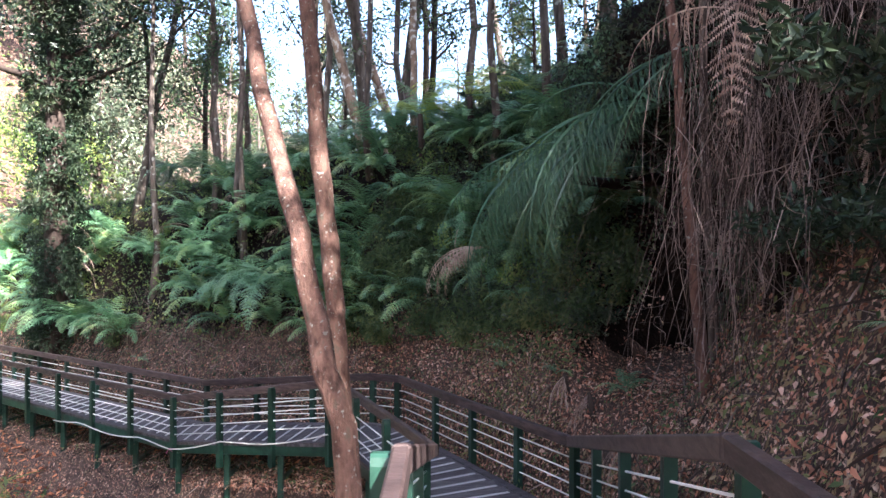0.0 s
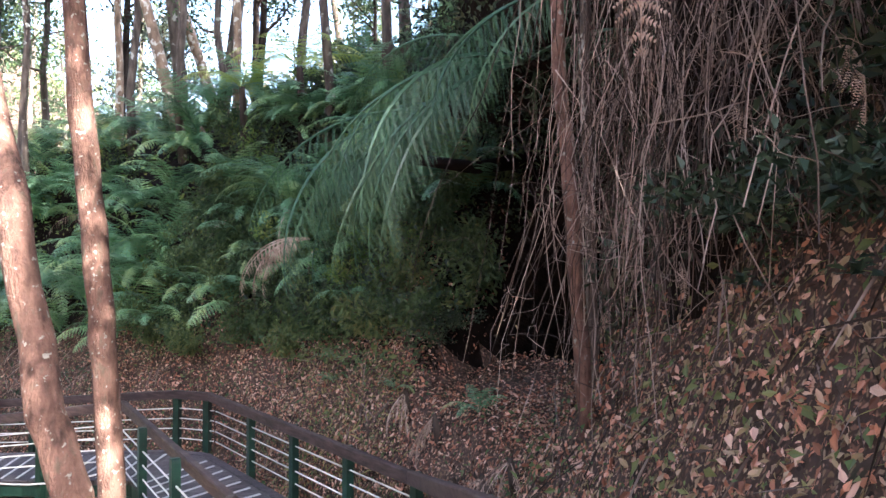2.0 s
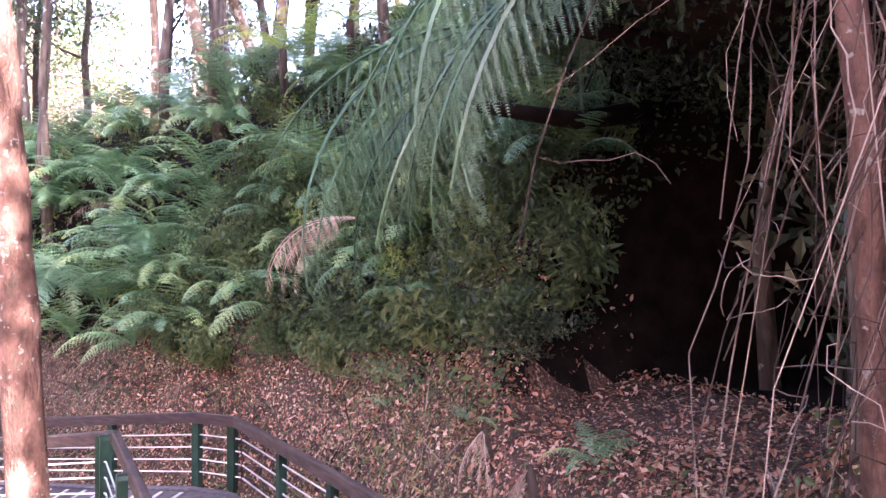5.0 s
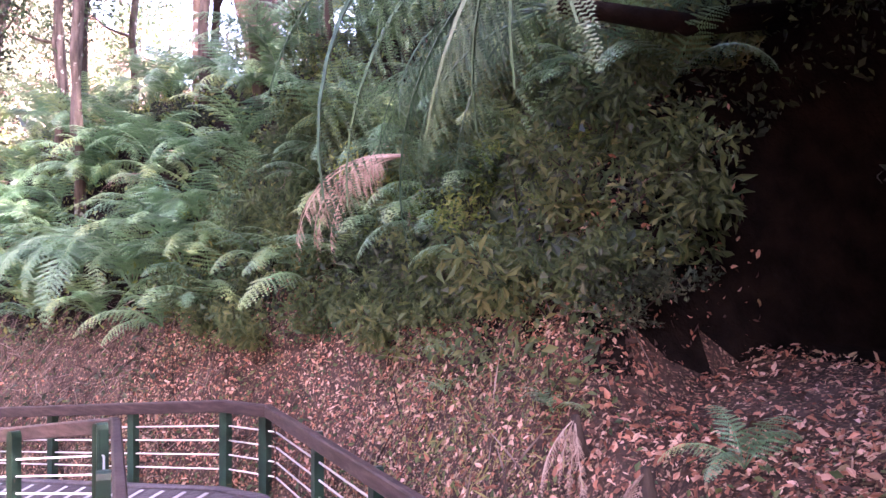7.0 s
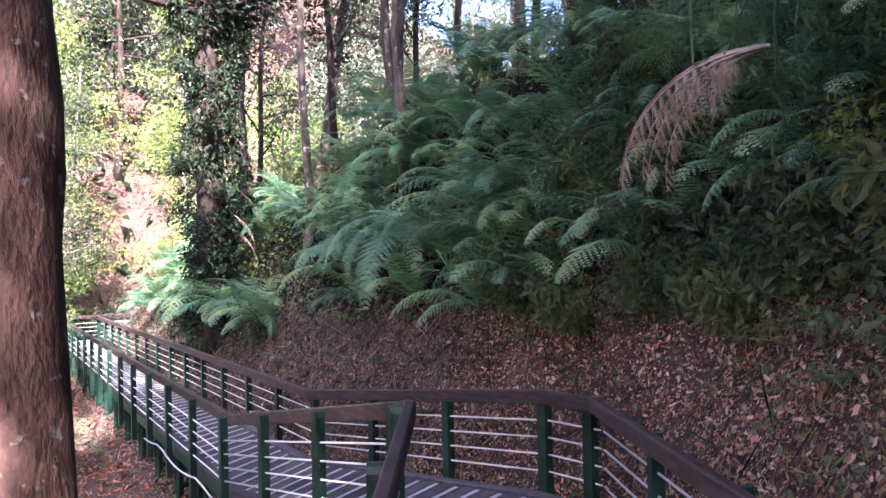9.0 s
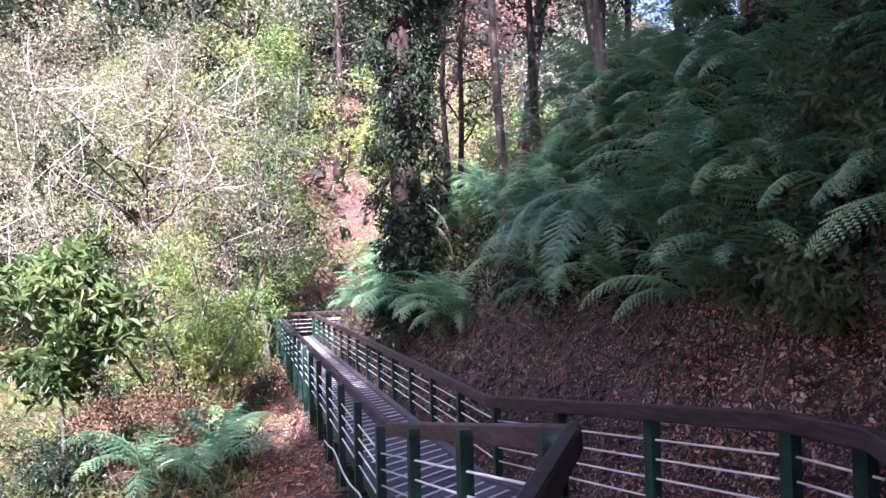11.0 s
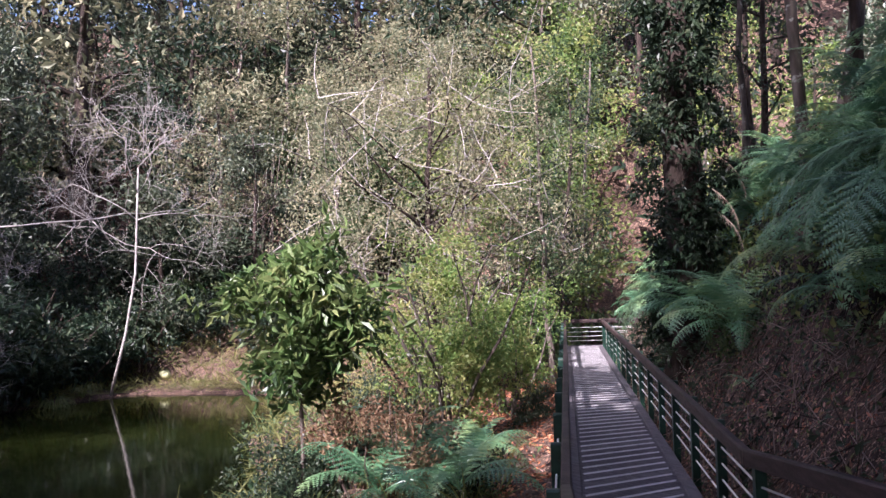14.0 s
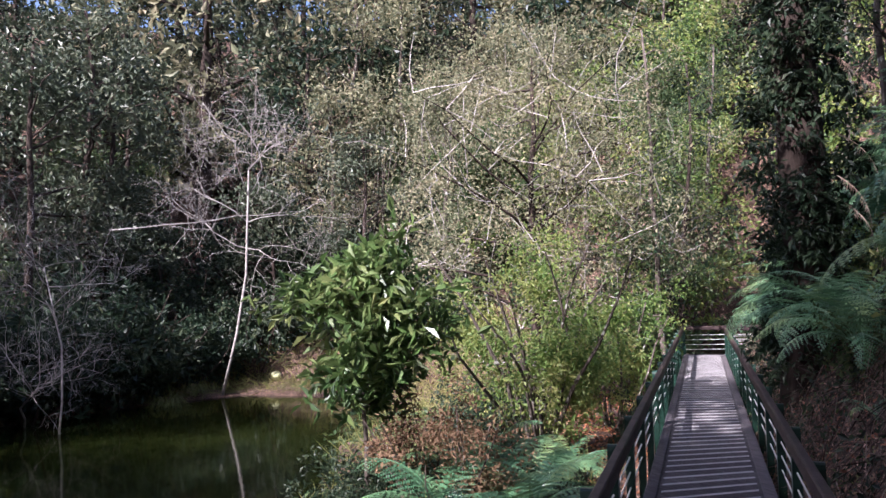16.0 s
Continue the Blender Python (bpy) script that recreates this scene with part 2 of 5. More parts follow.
def tube(points, radii, sides=6, closed=True):
    """Verts and faces of a round tapering tube through the points."""
    pts = [Vector(p) for p in points]
    v, f = [], []
    for i, p in enumerate(pts):
        d = (pts[min(i + 1, len(pts) - 1)] - pts[max(i - 1, 0)]).normalized()
        s = d.cross(Vector((0.31, 0.9, 0.17))).normalized()
        u = s.cross(d)
        for k in range(sides):
            a = 2 * math.pi * k / sides
            v.append(tuple(p + (s * math.cos(a) + u * math.sin(a)) * radii[i]))
    for i in range(len(pts) - 1):
        for k in range(sides):
            f.append([i * sides + k, i * sides + (k + 1) % sides, (i + 1) * sides + (k + 1) % sides, (i + 1) * sides + k])
    if closed:
        f.append(list(range(sides))[::-1])
        f.append(list(range((len(pts) - 1) * sides, len(pts) * sides)))
    return v, f


def joined(parts):
    v, f = [], []
    for pv, pf in parts:
        o = len(v)
        v.extend(pv)
        f.extend([[i + o for i in q] for q in pf])
    return v, f


def leaves(centres, ways, sizes, slim=0.45, fold=0.18, normals=None):
    """Folded four-cornered leaves: verts and triangles as arrays."""
    n = len(centres)
    w = ways / (np.linalg.norm(ways, axis=1, keepdims=True) + 1e-9)
    r = RNG.normal(size=(n, 3)) * 0.55 + ((0, 0, 1) if normals is None else normals)
    s = np.cross(w, r)
    s /= np.linalg.norm(s, axis=1, keepdims=True) + 1e-9
    u = np.cross(s, w)
    L = sizes[:, None]
    a = centres
    b = centres + w * L * 0.45 + s * L * slim * 0.5 + u * L * fold
    c = centres + w * L
    d = centres + w * L * 0.45 - s * L * slim * 0.5 + u * L * fold
    v = np.stack([a, b, c, d], 1).reshape(-1, 3)
    i = np.arange(n)[:, None] * 4
    f = np.concatenate([i + [0, 1, 2], i + [0, 2, 3]], 1).reshape(-1, 3)
    return v, f


def pose_s(x, y, z, s=1.0, rz=0.0, rx=0.0, ry=0.0, sz=None):
    return pose(x, y, z, rx, ry, rz) @ Matrix.Diagonal((s, s, sz or s, 1))


# ---- plan of the boardwalk ----
# pairs of nodes of the left and right handrail (x, y) and the deck's height there
NODES = [
    ((-0.17, -6.0), (1.24, -6.0), 0.0),
    ((-0.17, 3.3), (1.24, 3.5), 0.0),
    ((-0.06, 8.75), (1.45, 9.28), -1.34),
    ((-1.62, 12.9), (-0.75, 14.25), -1.43),
    ((-1.66, 12.98), (-1.28, 14.6), -1.44),
    ((-5.0, 15.27), (-5.03, 17.03), -1.95),
    ((-22.7, 29.75), (-21.6, 30.45), -1.95),
    ((-18.3, 37.6), (-17.0, 36.9), -1.95),
]
RAIL = 0.9
CENTRE = [((a[0] + b[0]) / 2, (a[1] + b[1]) / 2, z) for a, b, z in NODES] + [(-12.0, 44.0, -1.5)]
CENTRE[0] = (0.53, -40.0, 0.0)
CENTRE.append((60.0, 120.0, 4.0))


def along(x, y):
    """For arrays of points: signed distance from the centre line (right of it +), the deck's height and the distance gone there."""
    best = np.full(x.shape, 1e9)
    side, deck, gone = np.zeros_like(best), np.zeros_like(best), np.zeros_like(best)
    run = 0.0
    for (ax, ay, az), (bx, by, bz) in zip(CENTRE, CENTRE[1:]):
        dx, dy = bx - ax, by - ay
        ln = math.hypot(dx, dy)
        k = np.clip(((x - ax) * dx + (y - ay) * dy) / ln ** 2, 0, 1)
        qx, qy = x - (ax + k * dx), y - (ay + k * dy)
        dist = np.hypot(qx, qy)
        sg = np.where((qx * dy - qy * dx) >= 0, 1.0, -1.0)
        near = dist < best
        best = np.where(near, dist, best)
        side = np.where(near, dist * sg, side)
        deck = np.where(near, az + k * (bz - az), deck)
        gone = np.where(near, run + k * ln, gone)
        run += ln
    return side, deck, gone


POND = [(-13.5, 14.2), (-17.0, 17.4), (-22.6, 18.8), (-28.5, 22.8), (-32.0, 22.2), (-35.5, 18.0), (-34.5, 14.5), (-31.0, 9.5), (-26.5, 6.0), (-19.0, 2.5), (-11.0, 3.0), (-8.5, 9.0)]
WATER = -3.8


def pond_distance(x, y):
    """Distance from the shore, minus inside the pond."""
    best = np.full(x.shape, 1e9)
    inside = np.zeros(x.shape, bool)
    for (ax, ay), (bx, by) in zip(POND, POND[1:] + POND[:1]):
        dx, dy = bx - ax, by - ay
        k = np.clip(((x - ax) * dx + (y - ay) * dy) / (dx * dx + dy * dy), 0, 1)
        best = np.minimum(best, np.hypot(x - ax - k * dx, y - ay - k * dy))
        cross = ((ay > y) != (by > y)) & (x < dx * (y - ay) / (dy if dy else 1e-9) + ax)
        inside ^= cross
    return np.where(inside, -best, best)


def waves(x, y):
    """Cheap rolling unevenness, two scales."""
    return (np.sin(x * 0.9 + 1.3 * np.sin(y * 0.7)) * np.cos(y * 1.1 + np.sin(x * 0.6)) * 0.6 + np.sin(x * 2.7 + y * 1.9) * np.sin(y * 3.1 - x * 1.3) * 0.25 + np.sin(x * 6.1 - y * 4.3) * np.sin(y * 5.7 + x * 3.3) * 0.1)


BANK_S = [0.0, 0.25, 0.6, 1.0, 1.6, 2.4, 3.4, 5.0, 8.0, 14.0, 30.0, 400.0]
BANK_Z = [-0.35, 0.0, 0.55, 1.15, 2.15, 3.4, 4.8, 5.9, 6.7, 7.3, 8.0, 14.0]


def in_hollow(x, y):
    """Under 1 within the hollow below the tree ferns."""
    return ((x - 4.5) / 2.45) ** 2 + ((y - 9.8) / 2.3) ** 2


def ground(x, y):
    x, y = np.asarray(x, float), np.asarray(y, float)
    s, deck, gone = along(x, y)
    w = waves(x, y)
    right = s - 0.72
    steep = np.interp(gone, [34, 48, 52, 58, 66, 84, 92, 130], [1.5, 1.35, 1.2, 1.05, 0.95, 0.75, 0.3, 0.2])
    bank = deck + np.interp(right, BANK_S, BANK_Z) * np.where(right > 0.3, steep, 1.0) + w * np.interp(right, [0, 0.5, 2, 20], [0.03, 0.12, 0.25, 0.5])
    # the hollow under the tree fern
    hollow = np.exp(-in_hollow(x, y) ** 2)
    floor = deck + 1.15 + 0.25 * np.clip(right - 0.6, 0, 2) + 0.15 * w
    lip = np.clip((1.9 - in_hollow(x, y)) / 0.7, 0, 1)
    bank = bank - np.maximum(hollow, lip) * np.clip(bank - floor, 0, 7.5)
    dp = pond_distance(x, y)
    rise = np.interp(x, [-34, -20, -8], [0.68, 0.2, 0.06])
    shore = np.where(dp > 0, WATER + 0.1 + 0.12 * np.minimum(dp, 2) + rise * np.clip(dp - 2, 0, 45), WATER + 0.1 + 0.5 * np.maximum(dp, -3)) + w * np.clip(np.abs(dp) * 0.15, 0.03, 0.5)
    left = -s - 0.72
    fall = np.maximum(deck - 0.85 - 0.42 * np.maximum(left, 0), WATER + 0.35) + w * 0.08
    k = np.clip((left - 3.0) / 6.0, 0, 1)
    k = k * k * (3 - 2 * k)
    low = np.where(dp < 0, np.minimum(fall, shore), np.minimum(fall, shore) * (1 - k) + shore * k)
    under = deck - 0.8
    z = np.where(s > 0.72, bank, np.where(s < -0.72, low, 0.0))
    j = np.clip((s + 0.72) / 1.44, 0, 1)
    mid = (deck - 0.85) * (1 - j) + (deck - 0.35) * j
    return np.where(np.abs(s) <= 0.72, mid, z)


def gz(x, y):
    return float(ground(np.array([x]), np.array([y]))[0])


# ---- ground, water ----


def build_ground():
    def lines(lo, hi, step, far):
        fine = np.arange(lo, hi + step / 2, step)
        g = np.array([1.0, 2.2, 3.8, 6, 9, 13, 18, 25, 36, 60, 110, 220, 420])
        return np.concatenate([lo - g[::-1], fine, hi + g])

    xs, ys = lines(-42, 12, 0.3, 0), lines(-8, 46, 0.3, 0)
    gx, gy = np.meshgrid(xs, ys, indexing="ij")
    z = ground(gx, gy)
    v = np.stack([gx, gy, z], -1).reshape(-1, 3)
    ny = len(ys)
    i, j = np.meshgrid(np.arange(len(xs) - 1), np.arange(ny - 1), indexing="ij")
    a = (i * ny + j).ravel()
    f = np.stack([a, a + ny, a + ny + 1, a + 1], 1)
    me = mesh_from("ground", v, f, M_SOIL, smooth=True)
    me.materials.append(M_SHADE_BLACK)
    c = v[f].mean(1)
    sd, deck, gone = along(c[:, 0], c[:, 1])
    # shade among the growth and on the hollow's walls, painted as black faces
    shade_faces = (sd > 0.72 + np.interp(gone - 43.45, [-6, 3, 6, 12, 40], [1.35, 1.35, 1.15, 1.4, 1.4]) + 0.25 * waves(c[:, 0] * 2, c[:, 1] * 2)) & (sd < 14) & ((in_hollow(c[:, 0], c[:, 1]) > 1.9) | (sd > 3.5) | (c[:, 2] > deck + 1.7))
    me.polygons.foreach_set("material_index", shade_faces.astype(int))
    ob = new("ground", me)
    tagged(ob, "brown leaf-strewn forest soil rising as a steep bank", "ground", kind="structure")
    pts = [(x, y, WATER) for x, y in [(-13.2, 14.6), (-16.7, 17.9), (-22.4, 19.4), (-28.4, 23.6), (-32.4, 22.9), (-36.4, 18.0), (-35.4, 14.1), (-31.6, 8.8), (-27.0, 5.2), (-19.3, 1.7), (-10.6, 2.2), (-7.6, 9.0)]]
    me = mesh_from("water", pts, [list(range(len(pts)))], M_WATER)
    tagged(new("water", me), "still murky green pond water", "water", kind="structure")


build_ground()

# ---- boardwalk ----


def lerp(a, b, k):
    return tuple(x + (y - x) * k for x, y in zip(a, b))


def build_deck():
    deck = tagged(new("boardwalk"), "weathered grey plank boardwalk with pale anti-slip strips", "boardwalk")
    count = 0
    for (l0, r0, z0), (l1, r1, z1) in zip(NODES[1:], NODES[2:]):
        ln = math.dist(lerp(l0, r0, 0.5), lerp(l1, r1, 0.5))
        n = max(1, round(ln / 0.155))
        for i in range(n):
            k0, k1 = i / n, (i + 1) / n - 0.008 / 0.155 / n
            v = []
            for zz in (-0.045, 0.0):
                for k, e in ((k0, 0.02), (k0, 0.98), (k1, 0.98), (k1, 0.02)):
                    l, r = lerp(l0, l1, k), lerp(r0, r1, k)
                    q = lerp(l, r, e)
                    v.append((q[0], q[1], z0 + (z1 - z0) * k + zz))
            f = [[3, 2, 1, 0], [4, 5, 6, 7], [0, 1, 5, 4], [1, 2, 6, 5], [2, 3, 7, 6], [3, 0, 4, 7]]
            plank = piece("plank", mesh_from("plank", v, f, M_PLANK), deck)
            if count % 2 == 0 and n > 4:
                v = []
                for zz in (0.0, 0.006):
                    for kk, e in ((0.30, 0.13), (0.30, 0.87), (0.66, 0.87), (0.66, 0.13)):
                        k = k0 + (k1 - k0) * kk
                        q = lerp(lerp(l0, l1, k), lerp(r0, r1, k), e)
                        v.append((q[0], q[1], z0 + (z1 - z0) * k + zz))
                piece("strip", mesh_from("strip", v, f, M_STRIP), plank)
            count += 1
        for e in (0.055, 0.945):
            a, b = lerp(l0, r0, e), lerp(l1, r1, e)
            piece("kerb", mesh_from("kerb", *box_between((*a, z0 + 0.012), (*b, z1 + 0.012), 0.13, 0.024, bevel=0.008), M_PLANK), deck)
            piece("edge_beam", mesh_from("edge_beam", *box_between((*a, z0 - 0.13), (*b, z1 - 0.13), 0.09, 0.16, bevel=0.01), M_POST), deck)
    # supports under the pond side
    for (l0, r0, z0), (l1, r1, z1) in zip(NODES[2:], NODES[3:]):
        ln = math.dist(l0, l1)
        n = max(1, round(ln / 1.55))
        for i in range(n):
            for e in (0.04, 0.96):
                p = lerp(lerp(l0, l1, i / n), lerp(r0, r1, i / n), e)
                z = z0 + (z1 - z0) * i / n - 0.2
                g = gz(*p) - 0.2
                if z - g > 0.3:
                    piece("support_post", mesh_from("support_post", *box_between((*p, g), (*p, z), 0.1, 0.1, up=(1, 0, 0), bevel=0.01), M_POST), deck)
            l, r = lerp(l0, l1, i / n), lerp(r0, r1, i / n)
            z = z0 + (z1 - z0) * i / n
            a, b = lerp(l, r, 0.04), lerp(l, r, 0.96)
            piece("cross_beam", mesh_from("cross_beam", *box_between((*a, z - 0.62), (*b, z - 0.62), 0.05, 0.07), M_POST), deck)
    return deck


def build_rail(nodes, outward, label, spacing, skip_first=False):
    """A handrail: beams end to end, posts on the outer side, four cables between them."""
    rail = tagged(new("handrail"), label, "handrail", group="boardwalk handrails")
    for a, b in zip(nodes, nodes[1:]):
        d = (Vector(b) - Vector(a)).normalized()
        top = Vector((0, 0, RAIL - 0.06))
        piece("beam", mesh_from("beam", *box_between(Vector(a) + top - d * 0.035, Vector(b) + top + d * 0.035, 0.075, 0.125, bevel=0.012), M_RAIL), rail)
    flat = [Vector((p[0], p[1], 0)) for p in nodes]
    for i, (a, b) in enumerate(zip(nodes, nodes[1:])):
        ln = math.dist(a[:2], b[:2])
        n = max(1, round(ln / spacing))
        d = (flat[i + 1] - flat[i]).normalized()
        out = Vector((d.y, -d.x, 0)) * outward
        posts = []
        for k in range(n):
            p = Vector(lerp(a, b, (k + (0.12 / ln if k == 0 else 0)) / n if n else 0)) + out * 0.085
            posts.append(p)
            v, f = [], []
            prof = [(-0.45, 1), (RAIL - 0.075, 1), (RAIL - 0.04, 0.8), (RAIL - 0.028, 0.45)]
            for h, s in prof:
                for x, y in ((-1, -1), (1, -1), (1, 1), (-1, 1)):
                    q = p + d * (0.05 * x * s) + out * (0.042 * y) + Vector((0, 0, h))
                    v.append(tuple(q))
            for j in range(len(prof) - 1):
                for c in range(4):
                    f.append([j * 4 + c, j * 4 + (c + 1) % 4, j * 4 + 4 + (c + 1) % 4, j * 4 + 4 + c])
            f.append([12, 13, 14, 15])
            f.append([3, 2, 1, 0])
            piece("post", mesh_from("post", v, f, M_POST), rail)
        q0, q1 = Vector(a) + out * 0.085, Vector(b) + out * 0.085
        for h in (0.17, 0.32, 0.47, 0.62):
            up = Vector((0, 0, h))
            piece("cable", mesh_from("cable", *tube([q0 + up, q1 + up], [0.009, 0.009], 6), M_WIRE, smooth=True), rail)
    return rail


LEFT = [(*l, z) for l, r, z in NODES]
LEFT[2:5] = [(-0.09, 8.4, -1.22), (-1.63, 12.55, -1.22), (-1.69, 12.66, -1.23)]
RIGHT = [(*r, z) for l, r, z in NODES]
build_deck()
build_rail(LEFT, -1, "dark brown timber handrail on green posts with white cables", 1.5)
build_rail(RIGHT, 1, "dark brown timber handrail on green posts with white cables", 1.5)

# ---- plants: builders ----


def spot(g, right):
    """A place g metres along from where the ramp begins, and right of the right handrail (minus: left of the left one)."""
    run = 0.0
    pts = CENTRE[1:]
    for (ax, ay, az), (bx, by, bz) in zip(pts, pts[1:]):
        ln = math.hypot(bx - ax, by - ay)
        if g <= run + ln or (bx, by) == pts[-1][:2]:
            k = (g - run) / ln
            dx, dy = (bx - ax) / ln, (by - ay) / ln
            s = right + 0.72 if right >= 0 else right - 0.72
            return ax + (bx - ax) * k + dy * s, ay + (by - ay) * k - dx * s
        run += ln


def downhill(x, y):
    """Degrees about z in which the ground falls."""
    e = 0.4
    return math.degrees(math.atan2(gz(x, y - e) - gz(x, y + e), gz(x - e, y) - gz(x + e, y)))


def frond_mesh(name, mat, up=60, down=-45, pairs=24, width=0.30, ragged=0.0, limp=0.25, fine=0.02, leaflet=0.02, splay=0.86, forward=0.5, hang=0.0, sway=0.0):
    """One fern frond, 1 m long: an arched midrib, side ribs that taper towards the tip, and leaflets along each of them.
    limp bends the side ribs away from the frond's face, hang turns them to the ground, sway bows the whole frond sideways."""
    n = pairs * 2
    e = np.radians(up + (down - up) * np.linspace(0, 1, n) ** 1.25)
    step = 1.0 / n
    px, pz = np.cumsum(np.cos(e)) * step, np.cumsum(np.sin(e)) * step
    py = sway * np.linspace(0, 1, n) ** 2
    v, f = tube([(0, 0, 0)] + [(px[i], py[i], pz[i]) for i in range(1, n, 4)], list(np.linspace(0.009, 0.002, 1 + len(range(1, n, 4)))), 3)
    for i in range(pairs):
        j = i * 2 + 1
        t = (i + 1) / pairs
        if t < 0.14:
            continue
        tang = np.array([math.cos(e[j]), 0, math.sin(e[j])])
        nor = np.array([-math.sin(e[j]), 0, math.cos(e[j])])
        ln = width * min(1.0, (t - 0.08) / 0.24) ** 0.7 * (1.03 - t) ** 0.62 * (1 + RNG.uniform(-0.14, 0.14))
        for sd in (-1, 1):
            if RNG.random() < ragged:
                continue
            way = np.array([0, sd, 0]) * splay + tang * forward - nor * limp * RNG.uniform(0.5, 1.5) + np.array([0, 0, -hang * RNG.uniform(0.8, 1.2)]) + RNG.normal(size=3) * 0.05
            way /= np.linalg.norm(way)
            m = max(3, int(ln / fine))
            origin = np.array([px[j], py[j], pz[j]])
            side = np.cross(way, nor + np.array([0, 0.35 * sd * hang, 0]))
            side /= np.linalg.norm(side)
            up_way = np.cross(side, way)
            for k in range(m):
                q = (k + 0.5) / m
                p = origin + way * ln * q - np.array([0, 0, 1]) * (0.10 + limp * 0.2) * ln * q * q
                size = leaflet * ((1 - q) ** 0.55 + 0.12)
                hw = way * (ln / m * (0.45 if fine > 0.01 else 0.34))
                for s2 in (-1, 1):
                    o = len(v)
                    tip = p + side * s2 * size + way * size * 0.45 - up_way * size * 0.2
                    v.extend([tuple(p - hw), tuple(p + hw), tuple(tip)])
                    f.append([o, o + 1, o + 2])
    return mesh_from(name, v, f, mat)


FRONDS = [
    frond_mesh("frond", M_FERN, 58, -38, 19, 0.30, leaflet=0.028, fine=0.02, limp=0.2, sway=0.08),
    frond_mesh("frond", M_FERN, 44, -62, 21, 0.28, leaflet=0.026, fine=0.02, limp=0.3, sway=-0.1),
    frond_mesh("frond", M_FERN, 74, -14, 18, 0.27, leaflet=0.028, fine=0.02, limp=0.15, sway=0.05),
    frond_mesh("frond", M_FERN_DEEP, 30, -66, 30, 0.24, leaflet=0.009, fine=0.0046, limp=0.1, splay=0.42, forward=0.45, hang=0.9, sway=0.08),
    frond_mesh("frond", M_FERN_DEEP, 16, -72, 28, 0.22, leaflet=0.009, fine=0.0046, limp=0.1, splay=0.36, forward=0.5, hang=1.0, sway=-0.1),
    frond_mesh("frond", M_FERN_SKYLIT, 30, -78, 26, 0.24, leaflet=0.02, fine=0.012, limp=0.1, splay=0.9, forward=0.55, sway=0.05),
    frond_mesh("frond", M_FERN_SUNLIT, 40, -40, 22, 0.3, leaflet=0.022, fine=0.018, limp=0.2),
]
DEAD_FRONDS = [
    frond_mesh("dead_frond", M_FERN_DEAD, 22, -78, 22, 0.2, 0.2, 0.2, 0.009, 0.013, 0.3, 0.3, 1.0),
    frond_mesh("dead_frond", M_FERN_DEAD, -30, -92, 26, 0.12, 0.2, 0.5, 0.013, 0.015, 0.4),
    frond_mesh("dead_frond", M_FERN_DEAD, -50, -92, 17, 0.27, 0.05, 0.1, 0.014, 0.019, 0.9, 0.45),
]


def fern(x, y, z, size, count, label, heading=None, spread=360.0, kinds=(0, 1, 2), dead=0, group="ferns on the bank", tilt=0.0):
    """A fern: fronds about a crown, more of them to the side named by heading (degrees about z)."""
    ob = tagged(new("fern"), label, "fern", group=group)
    ob.matrix_basis = pose(x, y, z)
    for i in range(count):
        a = (heading or 0) + (i / count - 0.5) * spread + RNG.uniform(-14, 14)
        s = size * RNG.uniform(0.78, 1.15)
        piece("frond", FRONDS[kinds[int(RNG.integers(len(kinds)))]], ob, pose_s(0, 0, 0, s, a, RNG.uniform(-14, 14), tilt + RNG.uniform(-10, 12)))
    for i in range(dead):
        a = (heading or 0) + RNG.uniform(-0.5, 0.5) * spread
        piece("dead_frond", DEAD_FRONDS[i % 2], ob, pose_s(0, 0, -0.03, size * RNG.uniform(0.7, 1.0), a, RNG.uniform(-10, 10), 0), "withered brown frond")
    return ob


def clumps(centres, radius, each, size, slim=0.45, hang=0.0):
    """Leaves in loose clumps about the centres."""
    n = len(centres)
    c = np.repeat(np.asarray(centres, float), each, axis=0)
    r = np.repeat(np.broadcast_to(radius, (n,)), each)[:, None]
    d = RNG.normal(size=c.shape)
    d /= np.linalg.norm(d, axis=1, keepdims=True)
    p = c + d * r * 0.72 * RNG.uniform(0.35, 1.05, len(c))[:, None] * (1, 1, 0.75)
    way = RNG.normal(size=c.shape) * 0.8 + d * 0.5
    way[:, 2] -= hang
    return leaves(p, way, RNG.uniform(0.6, 1.3, len(p)) * size, slim, normals=d * 0.9 + (0, 0, 0.5))


def branch_points(start, way, length, bend=0.25, n=5):
    pts = [np.array(start, float)]
    w = np.array(way, float)
    w /= np.linalg.norm(w)
    for i in range(n):
        w = w + RNG.normal(size=3) * bend * 0.5
        w /= np.linalg.norm(w)
        pts.append(pts[-1] + w * length / n)
    return pts


